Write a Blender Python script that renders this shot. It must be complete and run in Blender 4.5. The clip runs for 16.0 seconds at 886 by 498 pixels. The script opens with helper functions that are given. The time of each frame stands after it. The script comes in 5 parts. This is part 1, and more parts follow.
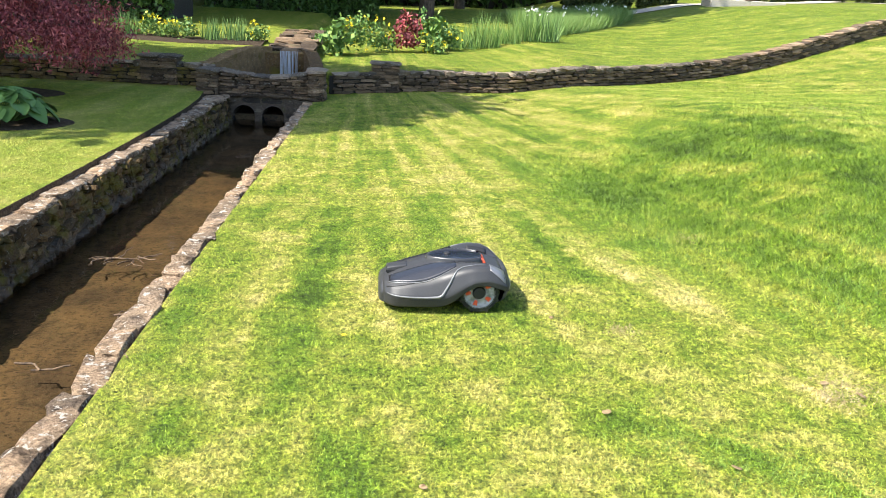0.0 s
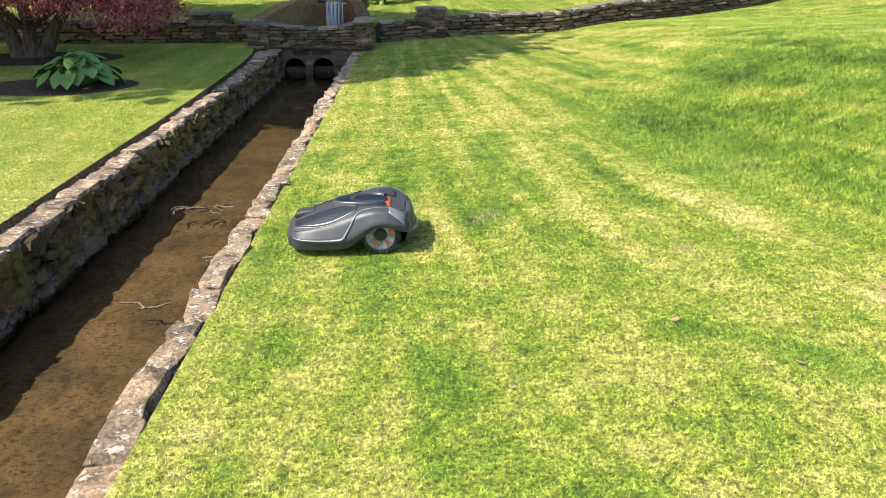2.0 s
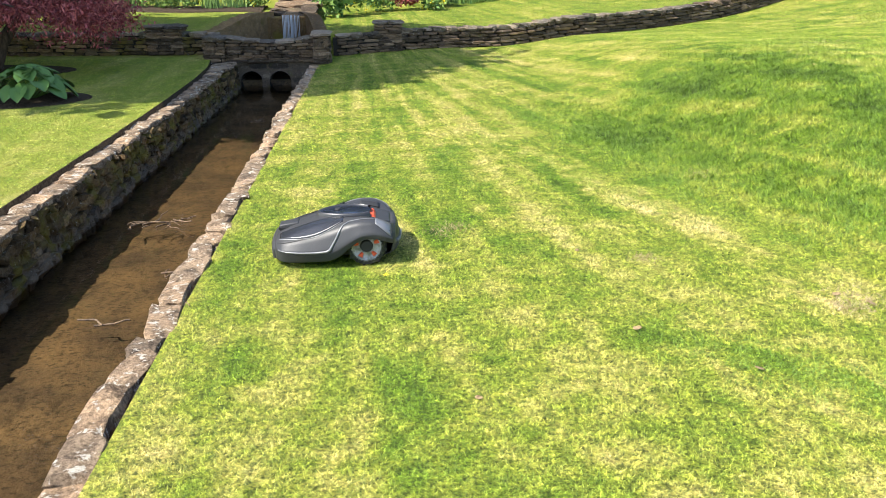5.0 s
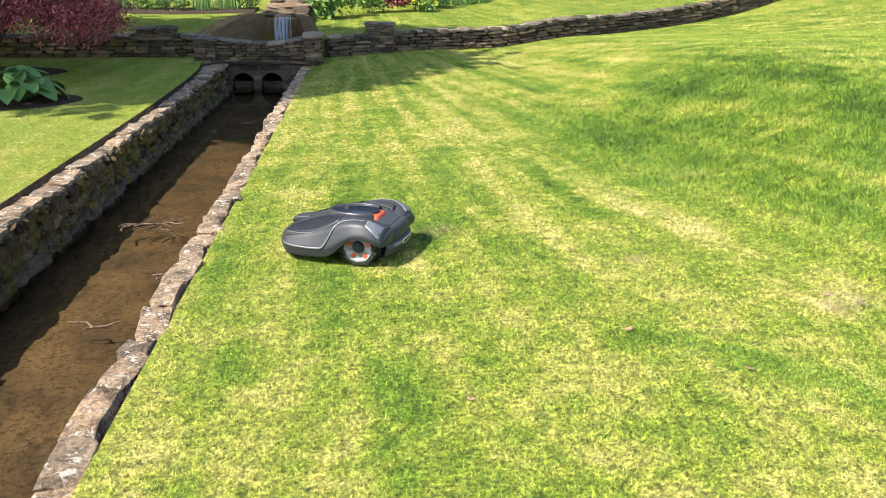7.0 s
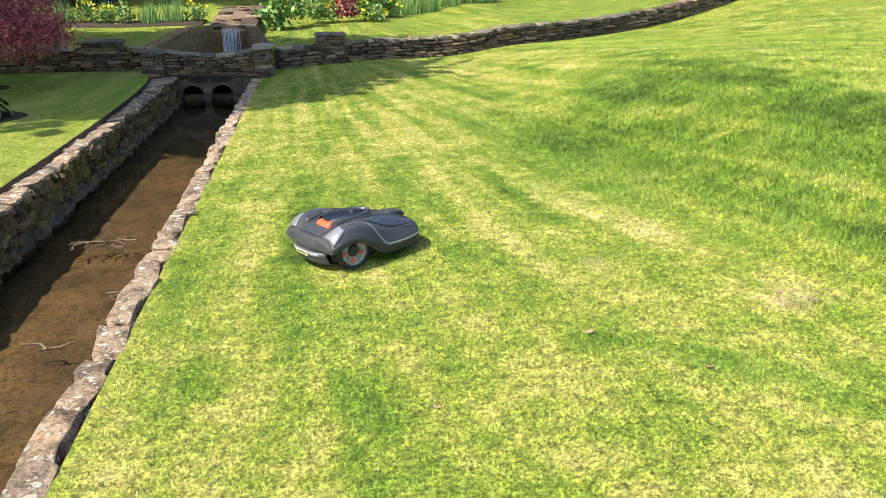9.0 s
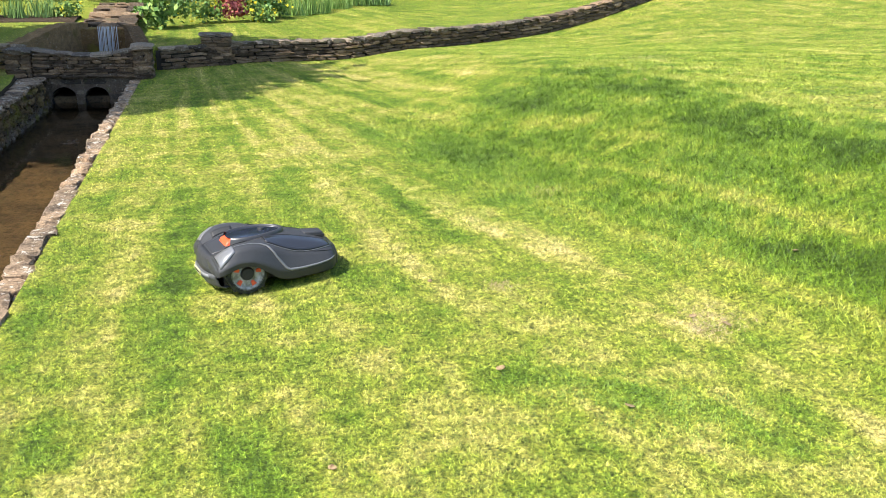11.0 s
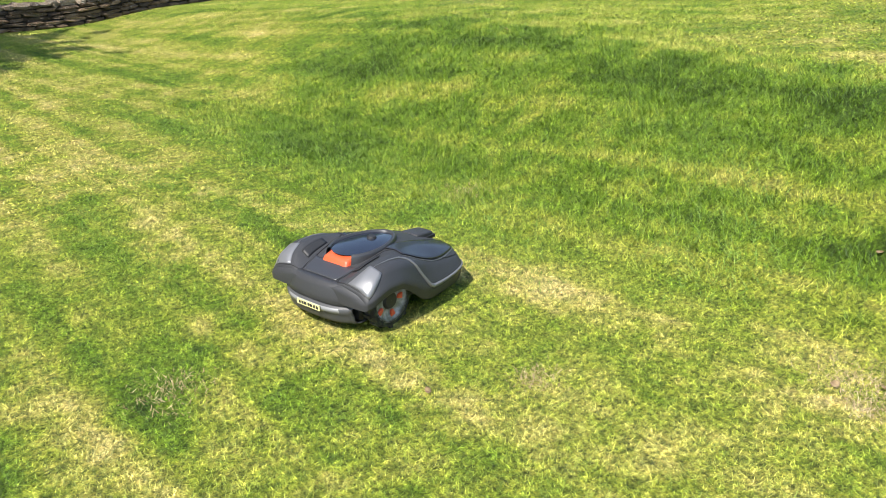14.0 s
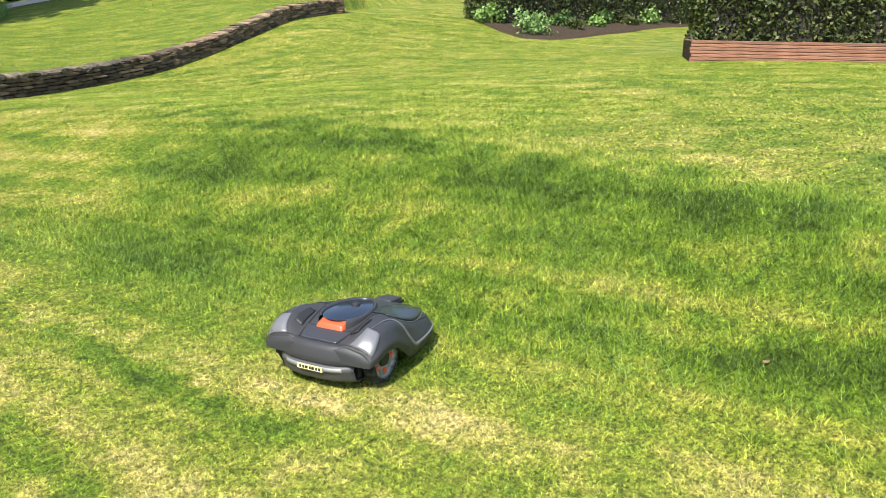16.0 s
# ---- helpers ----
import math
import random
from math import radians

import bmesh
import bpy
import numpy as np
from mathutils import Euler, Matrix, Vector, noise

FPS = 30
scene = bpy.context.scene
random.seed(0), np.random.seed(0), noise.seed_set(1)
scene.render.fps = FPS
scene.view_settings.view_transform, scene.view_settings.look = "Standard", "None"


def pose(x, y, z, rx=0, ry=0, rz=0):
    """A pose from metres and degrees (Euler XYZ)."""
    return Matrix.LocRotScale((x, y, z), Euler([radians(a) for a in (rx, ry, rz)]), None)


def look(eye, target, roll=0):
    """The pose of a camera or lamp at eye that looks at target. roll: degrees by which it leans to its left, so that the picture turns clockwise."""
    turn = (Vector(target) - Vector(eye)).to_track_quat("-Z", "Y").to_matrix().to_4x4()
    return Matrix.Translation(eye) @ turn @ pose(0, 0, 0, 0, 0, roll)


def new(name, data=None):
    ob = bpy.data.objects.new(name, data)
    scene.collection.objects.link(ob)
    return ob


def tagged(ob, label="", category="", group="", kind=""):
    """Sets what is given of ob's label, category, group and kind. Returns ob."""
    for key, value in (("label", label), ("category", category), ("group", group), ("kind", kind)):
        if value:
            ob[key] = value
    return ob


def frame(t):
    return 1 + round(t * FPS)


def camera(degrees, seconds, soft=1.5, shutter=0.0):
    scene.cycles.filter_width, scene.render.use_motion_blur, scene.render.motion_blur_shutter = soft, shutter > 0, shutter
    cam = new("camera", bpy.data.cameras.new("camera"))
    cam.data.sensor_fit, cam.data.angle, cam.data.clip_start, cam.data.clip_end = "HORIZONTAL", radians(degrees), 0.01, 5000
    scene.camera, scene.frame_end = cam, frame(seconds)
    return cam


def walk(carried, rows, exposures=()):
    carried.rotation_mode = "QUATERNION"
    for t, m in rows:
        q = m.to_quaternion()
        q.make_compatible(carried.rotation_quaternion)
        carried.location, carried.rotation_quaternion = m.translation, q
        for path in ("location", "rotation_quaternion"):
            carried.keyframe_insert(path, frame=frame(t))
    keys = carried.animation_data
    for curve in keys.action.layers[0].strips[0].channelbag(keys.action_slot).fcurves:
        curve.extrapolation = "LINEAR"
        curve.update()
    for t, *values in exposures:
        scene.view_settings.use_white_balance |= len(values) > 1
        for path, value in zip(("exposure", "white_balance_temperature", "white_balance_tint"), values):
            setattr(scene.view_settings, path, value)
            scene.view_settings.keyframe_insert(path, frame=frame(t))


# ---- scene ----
cam = camera(56.7, 16.0, soft=0.5)
PATH = [
    (0, (0.751, 0.423, 1.772), (0.91, 2.335, 1.209), 3.3),
    (0.5, (0.803, 0.396, 1.795), (0.757, 2.323, 1.261), 2.3),
    (1, (0.863, 0.25, 1.772), (0.753, 2.148, 1.151), 1.3),
    (1.5, (0.783, 0.171, 1.778), (0.744, 2.058, 1.116), 0.1),
    (2, (0.599, 0.125, 1.753), (0.644, 2.003, 1.068), -0.3),
    (2.5, (0.533, 0.114, 1.748), (0.583, 1.98, 1.03), 0.4),
    (3, (0.547, 0.102, 1.751), (0.593, 1.967, 1.031), 0.4),
    (3.5, (0.556, 0.108, 1.75), (0.603, 1.974, 1.032), 0.2),
    (4, (0.56, 0.107, 1.755), (0.63, 1.979, 1.054), 0.0),
    (4.5, (0.568, 0.111, 1.758), (0.685, 1.991, 1.088), 0.2),
    (4.7, (0.57, 0.114, 1.756), (0.708, 1.997, 1.098), 0.1),
    (7, (0.57, 0.109, 1.757), (0.737, 1.992, 1.104), 0.2),
    (7.5, (0.561, 0.112, 1.76), (0.733, 1.998, 1.115), 0.3),
    (8, (0.56, 0.122, 1.759), (0.735, 2.012, 1.13), 0.4),
    (8.5, (0.554, 0.117, 1.765), (0.747, 2.006, 1.135), 0.1),
    (9, (0.544, 0.099, 1.763), (0.819, 1.976, 1.129), -0.4),
    (9.2, (0.565, 0.105, 1.759), (0.925, 1.967, 1.126), -0.3),
    (11.3, (0.614, 0.719, 1.74), (1.149, 2.541, 1.111), 1.1),
    (11.5, (0.57, 0.884, 1.734), (1.116, 2.697, 1.09), 0.9),
    (12, (0.491, 1.34, 1.719), (1.056, 3.113, 0.987), 0.2),
    (12.5, (0.482, 1.736, 1.712), (1.095, 3.479, 0.945), -0.1),
    (13, (0.389, 2.082, 1.674), (1.15, 3.756, 0.885), -1.0),
    (13.5, (0.329, 2.351, 1.646), (1.261, 3.935, 0.858), -1.2),
    (14, (0.388, 2.642, 1.637), (1.434, 4.18, 0.903), -0.5),
    (14.5, (0.458, 2.833, 1.626), (1.684, 4.255, 0.938), -0.1),
    (15, (0.467, 2.968, 1.629), (1.822, 4.284, 0.971), 0.8),
    (15.5, (0.491, 2.988, 1.665), (1.875, 4.306, 1.073), 1.7),
    (16, (0.5, 2.988, 1.684), (1.868, 4.347, 1.154), 0.9),
]


walk(cam, [(t, look(eye, aim, roll)) for t, eye, aim, roll in PATH], [(0, 1.36), (0.5, 1.42), (1.2, 1.36), (2.2, 1.27), (9, 1.27), (12, 1.2), (13.1, 0.99), (14.2, 0.88), (15.3, 0.9), (16, 0.97)])

# ---- sky and sun ----
SUN_FROM = Vector((-0.78, -0.30, 1.06)).normalized()
world = bpy.data.worlds.new("world")
scene.world = world
world.use_nodes = True
wn, wl = world.node_tree.nodes, world.node_tree.links
sky = wn.new("ShaderNodeTexSky")
sky.sky_type, sky.sun_disc = "NISHITA", False
sky.sun_elevation = math.asin(SUN_FROM.z)
sky.sun_rotation = math.atan2(SUN_FROM.x, SUN_FROM.y)
wn["Background"].inputs["Strength"].default_value = 0.15
wl.new(sky.outputs[0], wn["Background"].inputs[0])
sun_data = bpy.data.lights.new("sun", "SUN")
sun_data.energy, sun_data.angle, sun_data.color = 4.6, radians(0.6), (1.0, 0.95, 0.86)
sun = new("sun", sun_data)
sun.matrix_world = look(SUN_FROM * 50, (0, 0, 0))


# ---- materials ----
def mat(name, color, rough=0.7, metal=0.0, spec=0.5):
    m = bpy.data.materials.new(name)
    m.use_nodes = True
    b = m.node_tree.nodes["Principled BSDF"]
    b.inputs["Base Color"].default_value = (*color, 1)
    b.inputs["Roughness"].default_value = rough
    b.inputs["Metallic"].default_value = metal
    b.inputs["Specular IOR Level"].default_value = spec
    return m


def node(m, kind, **values):
    n = m.node_tree.nodes.new(kind)
    for key, value in values.items():
        if key in n.inputs:
            n.inputs[key].default_value = value
    return n


def link(m, a, b):
    m.node_tree.links.new(a, b)


def shader(m):
    return m.node_tree.nodes["Principled BSDF"]


def coords(m, scale=(1, 1, 1), turn=0.0, space="Object"):
    """Coordinates in metres, stretched and turned about z."""
    tex = node(m, "ShaderNodeTexCoord")
    mp = node(m, "ShaderNodeMapping")
    mp.inputs["Scale"].default_value = scale
    mp.inputs["Rotation"].default_value = (0, 0, turn)
    link(m, tex.outputs[space], mp.inputs[0])
    return mp.outputs[0]


def world_coords(m, scale=(1, 1, 1), turn=0.0):
    geo = node(m, "ShaderNodeNewGeometry")
    mp = node(m, "ShaderNodeMapping")
    mp.inputs["Scale"].default_value = scale
    mp.inputs["Rotation"].default_value = (0, 0, turn)
    link(m, geo.outputs["Position"], mp.inputs[0])
    return mp.outputs[0]


def noise_of(m, vec, scale, detail=4.0, rough=0.55, dist=0.0):
    n = node(m, "ShaderNodeTexNoise", Scale=scale, Detail=detail, Roughness=rough, Distortion=dist)
    link(m, vec, n.inputs["Vector"])
    return n.outputs["Fac"]


def ramp(m, fac, *stops):
    r = node(m, "ShaderNodeValToRGB")
    while len(r.color_ramp.elements) < len(stops):
        r.color_ramp.elements.new(0.5)
    for e, (p, c) in zip(r.color_ramp.elements, stops):
        e.position, e.color = p, (*c, 1) if len(c) == 3 else c
    link(m, fac, r.inputs[0])
    return r.outputs[0]


def mixed(m, fac, a, b, blend="MIX"):
    """a and b: sockets or colours; fac: a socket or a number."""
    n = m.node_tree.nodes.new("ShaderNodeMix")
    n.data_type, n.blend_type = "RGBA", blend
    for value, socket in ((fac, n.inputs[0]), (a, n.inputs[6]), (b, n.inputs[7])):
        if isinstance(value, (int, float)):
            socket.default_value = value
        elif isinstance(value, tuple):
            socket.default_value = (*value, 1)
        else:
            link(m, value, socket)
    return n.outputs[2]


def math_of(m, op, a, b=0.0, clamp=False):
    n = m.node_tree.nodes.new("ShaderNodeMath")
    n.operation, n.use_clamp = op, clamp
    for value, socket in ((a, n.inputs[0]), (b, n.inputs[1])):
        if isinstance(value, (int, float)):
            socket.default_value = value
        else:
            link(m, value, socket)
    return n.outputs[0]


def bump(m, height, strength=0.5, distance=0.01):
    b = node(m, "ShaderNodeBump", Strength=strength, Distance=distance)
    link(m, height, b.inputs["Height"])
    link(m, b.outputs[0], shader(m).inputs["Normal"])


# greener and paler mower lines in the lawn: (x, y) from, (x, y) to, half width, how much drier
LINES_IN_LAWN = (
    ((0.52, 7.0), (0.33, 5.2), 0.16, -0.24), ((0.33, 5.3), (0.20, 3.9), 0.16, -0.14), ((0.20, 8.8), (0.42, 6.1), 0.14, -0.22),
    ((0.75, 10.2), (0.72, 9.2), 0.20, -0.28), ((1.30, 7.8), (0.95, 5.2), 0.20, -0.30), ((1.75, 7.9), (2.12, 5.9), 0.11, -0.30),
    ((1.95, 3.6), (2.65, 2.8), 0.14, -0.34), ((4.60, 10.3), (5.05, 8.1), 0.28, -0.22), ((5.05, 8.2), (4.90, 6.6), 0.26, -0.24),
    ((4.90, 6.7), (5.05, 3.6), 0.40, -0.22), ((3.75, 9.6), (4.0, 9.3), 0.32, -0.24), ((2.10, 8.0), (2.72, 6.3), 0.20, -0.24),
    ((2.72, 6.4), (3.10, 4.6), 0.22, -0.26), ((3.0, 11.6), (3.6, 10.7), 0.28, -0.22), ((2.3, 13.4), (3.0, 11.6), 0.28, -0.16),
    ((0.95, 9.4), (1.30, 7.0), 0.20, 0.16), ((1.45, 6.8), (1.70, 4.6), 0.18, 0.16), ((1.75, 9.0), (2.35, 5.6), 0.13, 0.16),
    ((2.35, 5.5), (2.85, 3.6), 0.16, 0.14), ((0.05, 9.5), (0.12, 5.0), 0.10, 0.14), ((3.7, 7.6), (4.2, 7.0), 0.30, 0.12),
)


def near_line(m, p, a, b, width):
    """1 on the line from a to b, falling to 0 at its width."""
    ax, ay = a
    dx, dy = b[0] - ax, b[1] - ay
    size = dx * dx + dy * dy
    rel = m.node_tree.nodes.new("ShaderNodeVectorMath")
    rel.operation = "SUBTRACT"
    rel.inputs[1].default_value = (ax, ay, 0)
    link(m, p, rel.inputs[0])
    dot = m.node_tree.nodes.new("ShaderNodeVectorMath")
    dot.operation = "DOT_PRODUCT"
    dot.inputs[1].default_value = (dx / size, dy / size, 0)
    link(m, rel.outputs[0], dot.inputs[0])
    along = math_of(m, "ADD", dot.outputs["Value"], 0.0, True)
    foot = m.node_tree.nodes.new("ShaderNodeVectorMath")
    foot.operation = "SCALE"
    foot.inputs[0].default_value = (dx, dy, 0)
    link(m, along, foot.inputs["Scale"])
    gap = m.node_tree.nodes.new("ShaderNodeVectorMath")
    gap.operation = "DISTANCE"
    link(m, rel.outputs[0], gap.inputs[0])
    link(m, foot.outputs[0], gap.inputs[1])
    return math_of(m, "SUBTRACT", 1.25, math_of(m, "DIVIDE", gap.outputs["Value"], width), True)


def lawn_color(m):
    """Colour of mown grass: dry straw patches, mowing stripes that fan out from the bridge, lusher grass on the bank."""
    flat = world_coords(m, (1, 1, 0))
    sep = node(m, "ShaderNodeSeparateXYZ")
    link(m, flat, sep.inputs[0])
    x, y = sep.outputs[0], sep.outputs[1]

    def weighted(value, weight):
        return math_of(m, "MULTIPLY", math_of(m, "SUBTRACT", value, 0.5), weight)

    def joined(a, b):
        n = node(m, "ShaderNodeCombineXYZ")
        link(m, a, n.inputs[0])
        link(m, b, n.inputs[1])
        return n.outputs[0]

    big = noise_of(m, flat, 0.6, 3, 0.55)
    mid = noise_of(m, flat, 2.4, 4, 0.6)
    patch = noise_of(m, flat, 7.5, 4, 0.65)
    fine = noise_of(m, flat, 46, 3, 0.7)
    # stripes on the level lawn fan out to the side of the bank; on the hill they follow its slope
    fan = math_of(m, "MULTIPLY", math_of(m, "MULTIPLY", math_of(m, "SUBTRACT", y, 5.0), 0.19), math_of(m, "MULTIPLY", x, 0.6, True))
    stripes = noise_of(m, joined(math_of(m, "ADD", x, fan), math_of(m, "MULTIPLY", y, 0.09)), 3.1, 2, 0.5, 0.25)
    across = math_of(m, "MULTIPLY", math_of(m, "ADD", math_of(m, "MULTIPLY", x, 0.8), y), 0.75)
    slope = noise_of(m, joined(across, math_of(m, "MULTIPLY", math_of(m, "SUBTRACT", x, y), 0.30)), 1.5, 5, 0.65, 0.8)
    hill = math_of(m, "MULTIPLY", math_of(m, "SUBTRACT", x, 4.9), 1.6, True)
    dry = math_of(m, "ADD", weighted(mid, 0.95), 0.585)
    for value, weight in ((big, 0.35), (patch, 0.65), (fine, 0.35)):
        dry = math_of(m, "ADD", dry, weighted(value, weight))
    dry = math_of(m, "ADD", dry, math_of(m, "MULTIPLY", weighted(stripes, 1.10), math_of(m, "SUBTRACT", 1.0, hill)))
    dry = math_of(m, "ADD", dry, math_of(m, "MULTIPLY", math_of(m, "SUBTRACT", weighted(slope, 1.1), 0.07), hill))
    # lush grass between the foot and the crest of the bank
    wavy = math_of(m, "ADD", x, weighted(mid, 1.6))
    foot = math_of(m, "MAXIMUM", math_of(m, "MULTIPLY", math_of(m, "SUBTRACT", 8.0, y), 0.26), math_of(m, "MULTIPLY", math_of(m, "SUBTRACT", y, 8.0), 0.55))
    bank = math_of(m, "MULTIPLY", math_of(m, "SUBTRACT", math_of(m, "SUBTRACT", wavy, 2.1), foot), 1.6, True)
    bank = math_of(m, "MULTIPLY", bank, math_of(m, "MULTIPLY", math_of(m, "SUBTRACT", 5.5, wavy), 1.5, True))
    dry = math_of(m, "SUBTRACT", dry, math_of(m, "MULTIPLY", bank, 0.26))
    left = math_of(m, "MULTIPLY", math_of(m, "SUBTRACT", -1.5, x), 3, True)
    terrace = math_of(m, "MAXIMUM", 17.2, math_of(m, "ADD", math_of(m, "MULTIPLY", math_of(m, "SUBTRACT", x, 4.5), 0.53), 17.9))
    upper = math_of(m, "MULTIPLY", math_of(m, "SUBTRACT", y, terrace), 1.5, True)
    dry = math_of(m, "SUBTRACT", dry, math_of(m, "ADD", math_of(m, "MULTIPLY", left, -0.07), math_of(m, "MULTIPLY", upper, 0.09)))
    # the mower lines wander and break up
    wander = node(m, "ShaderNodeTexNoise", Scale=3.5, Detail=4.0, Roughness=0.7)
    link(m, flat, wander.inputs["Vector"])
    shift = m.node_tree.nodes.new("ShaderNodeVectorMath")
    shift.operation = "MULTIPLY_ADD"
    link(m, wander.outputs["Color"], shift.inputs[0])
    shift.inputs[1].default_value = (0.75, 0.75, 0)
    link(m, flat, shift.inputs[2])
    back = m.node_tree.nodes.new("ShaderNodeVectorMath")
    back.operation = "SUBTRACT"
    link(m, shift.outputs[0], back.inputs[0])
    back.inputs[1].default_value = (0.375, 0.375, 0)
    breaks = math_of(m, "MULTIPLY", math_of(m, "SUBTRACT", patch, 0.22), 2.6)
    total = 0.0
    for a, b, width, more in LINES_IN_LAWN:
        total = math_of(m, "ADD", math_of(m, "MULTIPLY", near_line(m, back.outputs[0], a, b, width), more), total)
    dry = math_of(m, "ADD", dry, math_of(m, "MULTIPLY", total, breaks))
    tone = ramp(m, dry, (0.06, (0.057, 0.110, 0.005)), (0.32, (0.126, 0.214, 0.014)), (0.56, (0.240, 0.296, 0.036)), (0.78, (0.385, 0.378, 0.094)), (1.0, (0.53, 0.46, 0.185)))
    # lit and shadowed tufts painted as light and dark clumps a few centimetres wide
    clump = noise_of(m, flat, 52, 4, 0.8)
    tuft = noise_of(m, flat, 17, 4, 0.7)
    tone = mixed(m, 1.0, tone, ramp(m, tuft, (0.34, (0.48, 0.54, 0.48)), (0.5, (1.0, 1.0, 1.0)), (0.66, (1.50, 1.43, 1.48))), "MULTIPLY")
    tone = mixed(m, 1.0, tone, ramp(m, clump, (0.38, (0.28, 0.32, 0.28)), (0.5, (1.0, 1.0, 1.0)), (0.62, (1.72, 1.66, 1.70))), "MULTIPLY")
    # the lawns beyond the channel and the wall are cut finer and more evenly
    return mixed(m, math_of(m, "ADD", math_of(m, "MULTIPLY", left, 0.5), math_of(m, "MULTIPLY", upper, 0.15)), tone, (0.245, 0.315, 0.040))


def lawn_material(name):
    m = mat(name, (0.1, 0.2, 0.03), 0.75, 0, 0.25)
    # thatch and soil, darkened further to paint the shade between the blades
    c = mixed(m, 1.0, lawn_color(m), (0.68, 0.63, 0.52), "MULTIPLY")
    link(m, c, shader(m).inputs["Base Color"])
    p = world_coords(m)
    bump(m, noise_of(m, p, 160, 3, 0.7), 0.9, 0.012)
    return m


def blade_material():
    m = mat("grass_blades", (0.1, 0.2, 0.03), 0.6, 0, 0.35)
    geo = node(m, "ShaderNodeNewGeometry")
    c = lawn_color(m)
    tint = ramp(m, geo.outputs["Random Per Island"], (0.0, (0.30, 0.37, 0.27)), (0.45, (0.90, 0.95, 0.9)), (0.8, (1.25, 1.18, 1.1)), (1.0, (1.8, 1.65, 1.75)))
    link(m, mixed(m, 1.0, c, tint, "MULTIPLY"), shader(m).inputs["Base Color"])
    shader(m).inputs["Transmission Weight"].default_value = 0.0
    return m


def stone_material(name, dark, light, lichen=(0.42, 0.40, 0.34), moss=(0.10, 0.11, 0.02), moss_amount=0.4, lichen_amount=0.5, lime=False, islands=False):
    m = mat(name, light, 0.9, 0, 0.2)
    info = node(m, "ShaderNodeNewGeometry" if islands else "ShaderNodeObjectInfo")
    p = world_coords(m)
    base = mixed(m, noise_of(m, p, 9, 5, 0.65), dark, light)
    tint = ramp(m, info.outputs["Random Per Island" if islands else "Random"], (0.0, (0.42, 0.40, 0.40)), (0.5, (1, 0.95, 0.88)), (0.85, (1.5, 1.32, 1.12)), (1.0, (2.1, 1.95, 1.75)))
    base = mixed(m, 1.0, base, tint, "MULTIPLY")
    base = mixed(m, 1.0, base, ramp(m, noise_of(m, p, 55, 6, 0.75), (0.34, (0.42, 0.41, 0.40)), (0.52, (1, 1, 1)), (0.7, (1.4, 1.38, 1.33))), "MULTIPLY")
    spots = ramp(m, noise_of(m, p, 34, 5, 0.7), (0.62 - 0.1 * lichen_amount, (0, 0, 0)), (0.70 - 0.1 * lichen_amount, (1, 1, 1)))
    base = mixed(m, spots, base, lichen)
    if lime:
        sep = node(m, "ShaderNodeSeparateXYZ")
        link(m, p, sep.inputs[0])
        tide = math_of(m, "MULTIPLY", math_of(m, "SUBTRACT", math_of(m, "MULTIPLY", noise_of(m, p, 6, 4, 0.7), 0.5), math_of(m, "ADD", sep.outputs[2], 0.50)), 9.0, True)
        base = mixed(m, math_of(m, "MULTIPLY", tide, 0.6), base, (0.17, 0.145, 0.115))
    green = ramp(m, noise_of(m, p, 3.1, 4, 0.6), (0.66 - 0.2 * moss_amount, (0, 0, 0)), (0.80 - 0.2 * moss_amount, (1, 1, 1)))
    base = mixed(m, math_of(m, "MULTIPLY", green, 0.7), base, moss)
    link(m, base, shader(m).inputs["Base Color"])
    bump(m, noise_of(m, p, 26, 8, 0.75), 1.0, 0.05)
    return m


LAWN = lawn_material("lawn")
BLADES = blade_material()
COPING = mat("coping_stone", (0.3, 0.25, 0.2), 0.92, 0, 0.2)
_p = world_coords(COPING)
_i = node(COPING, "ShaderNodeObjectInfo")
_c = mixed(COPING, ramp(COPING, noise_of(COPING, _p, 7, 6, 0.7), (0.36, (0, 0, 0)), (0.56, (1, 1, 1))), (0.13, 0.10, 0.075), (0.47, 0.355, 0.245))
_c = mixed(COPING, 1.0, _c, ramp(COPING, _i.outputs["Random"], (0, (0.65, 0.63, 0.62)), (0.5, (1, 0.95, 0.9)), (1, (1.3, 1.16, 1.02))), "MULTIPLY")
_c = mixed(COPING, 1.0, _c, ramp(COPING, noise_of(COPING, _p, 60, 7, 0.75), (0.36, (0.4, 0.38, 0.36)), (0.52, (1, 1, 1)), (0.7, (1.5, 1.48, 1.42))), "MULTIPLY")
_c = mixed(COPING, ramp(COPING, noise_of(COPING, _p, 15, 7, 0.72), (0.56, (0, 0, 0)), (0.60, (1, 1, 1))), _c, (0.66, 0.60, 0.50))
link(COPING, _c, shader(COPING).inputs["Base Color"])
bump(COPING, noise_of(COPING, _p, 22, 9, 0.78), 1.0, 0.06)
WALLSTONE = stone_material("old_wall_stone", (0.055, 0.041, 0.030), (0.25, 0.19, 0.135), moss_amount=0.3, lichen_amount=0.15)
FARSTONE = stone_material("far_wall_stone", (0.075, 0.056, 0.042), (0.31, 0.24, 0.175), moss_amount=0.3, lichen_amount=0.15, islands=True)
MOSSYWALL = stone_material("mossy_wall_stone", (0.075, 0.06, 0.035), (0.32, 0.25, 0.15), moss=(0.20, 0.16, 0.03), moss_amount=0.8, lichen_amount=0.15)
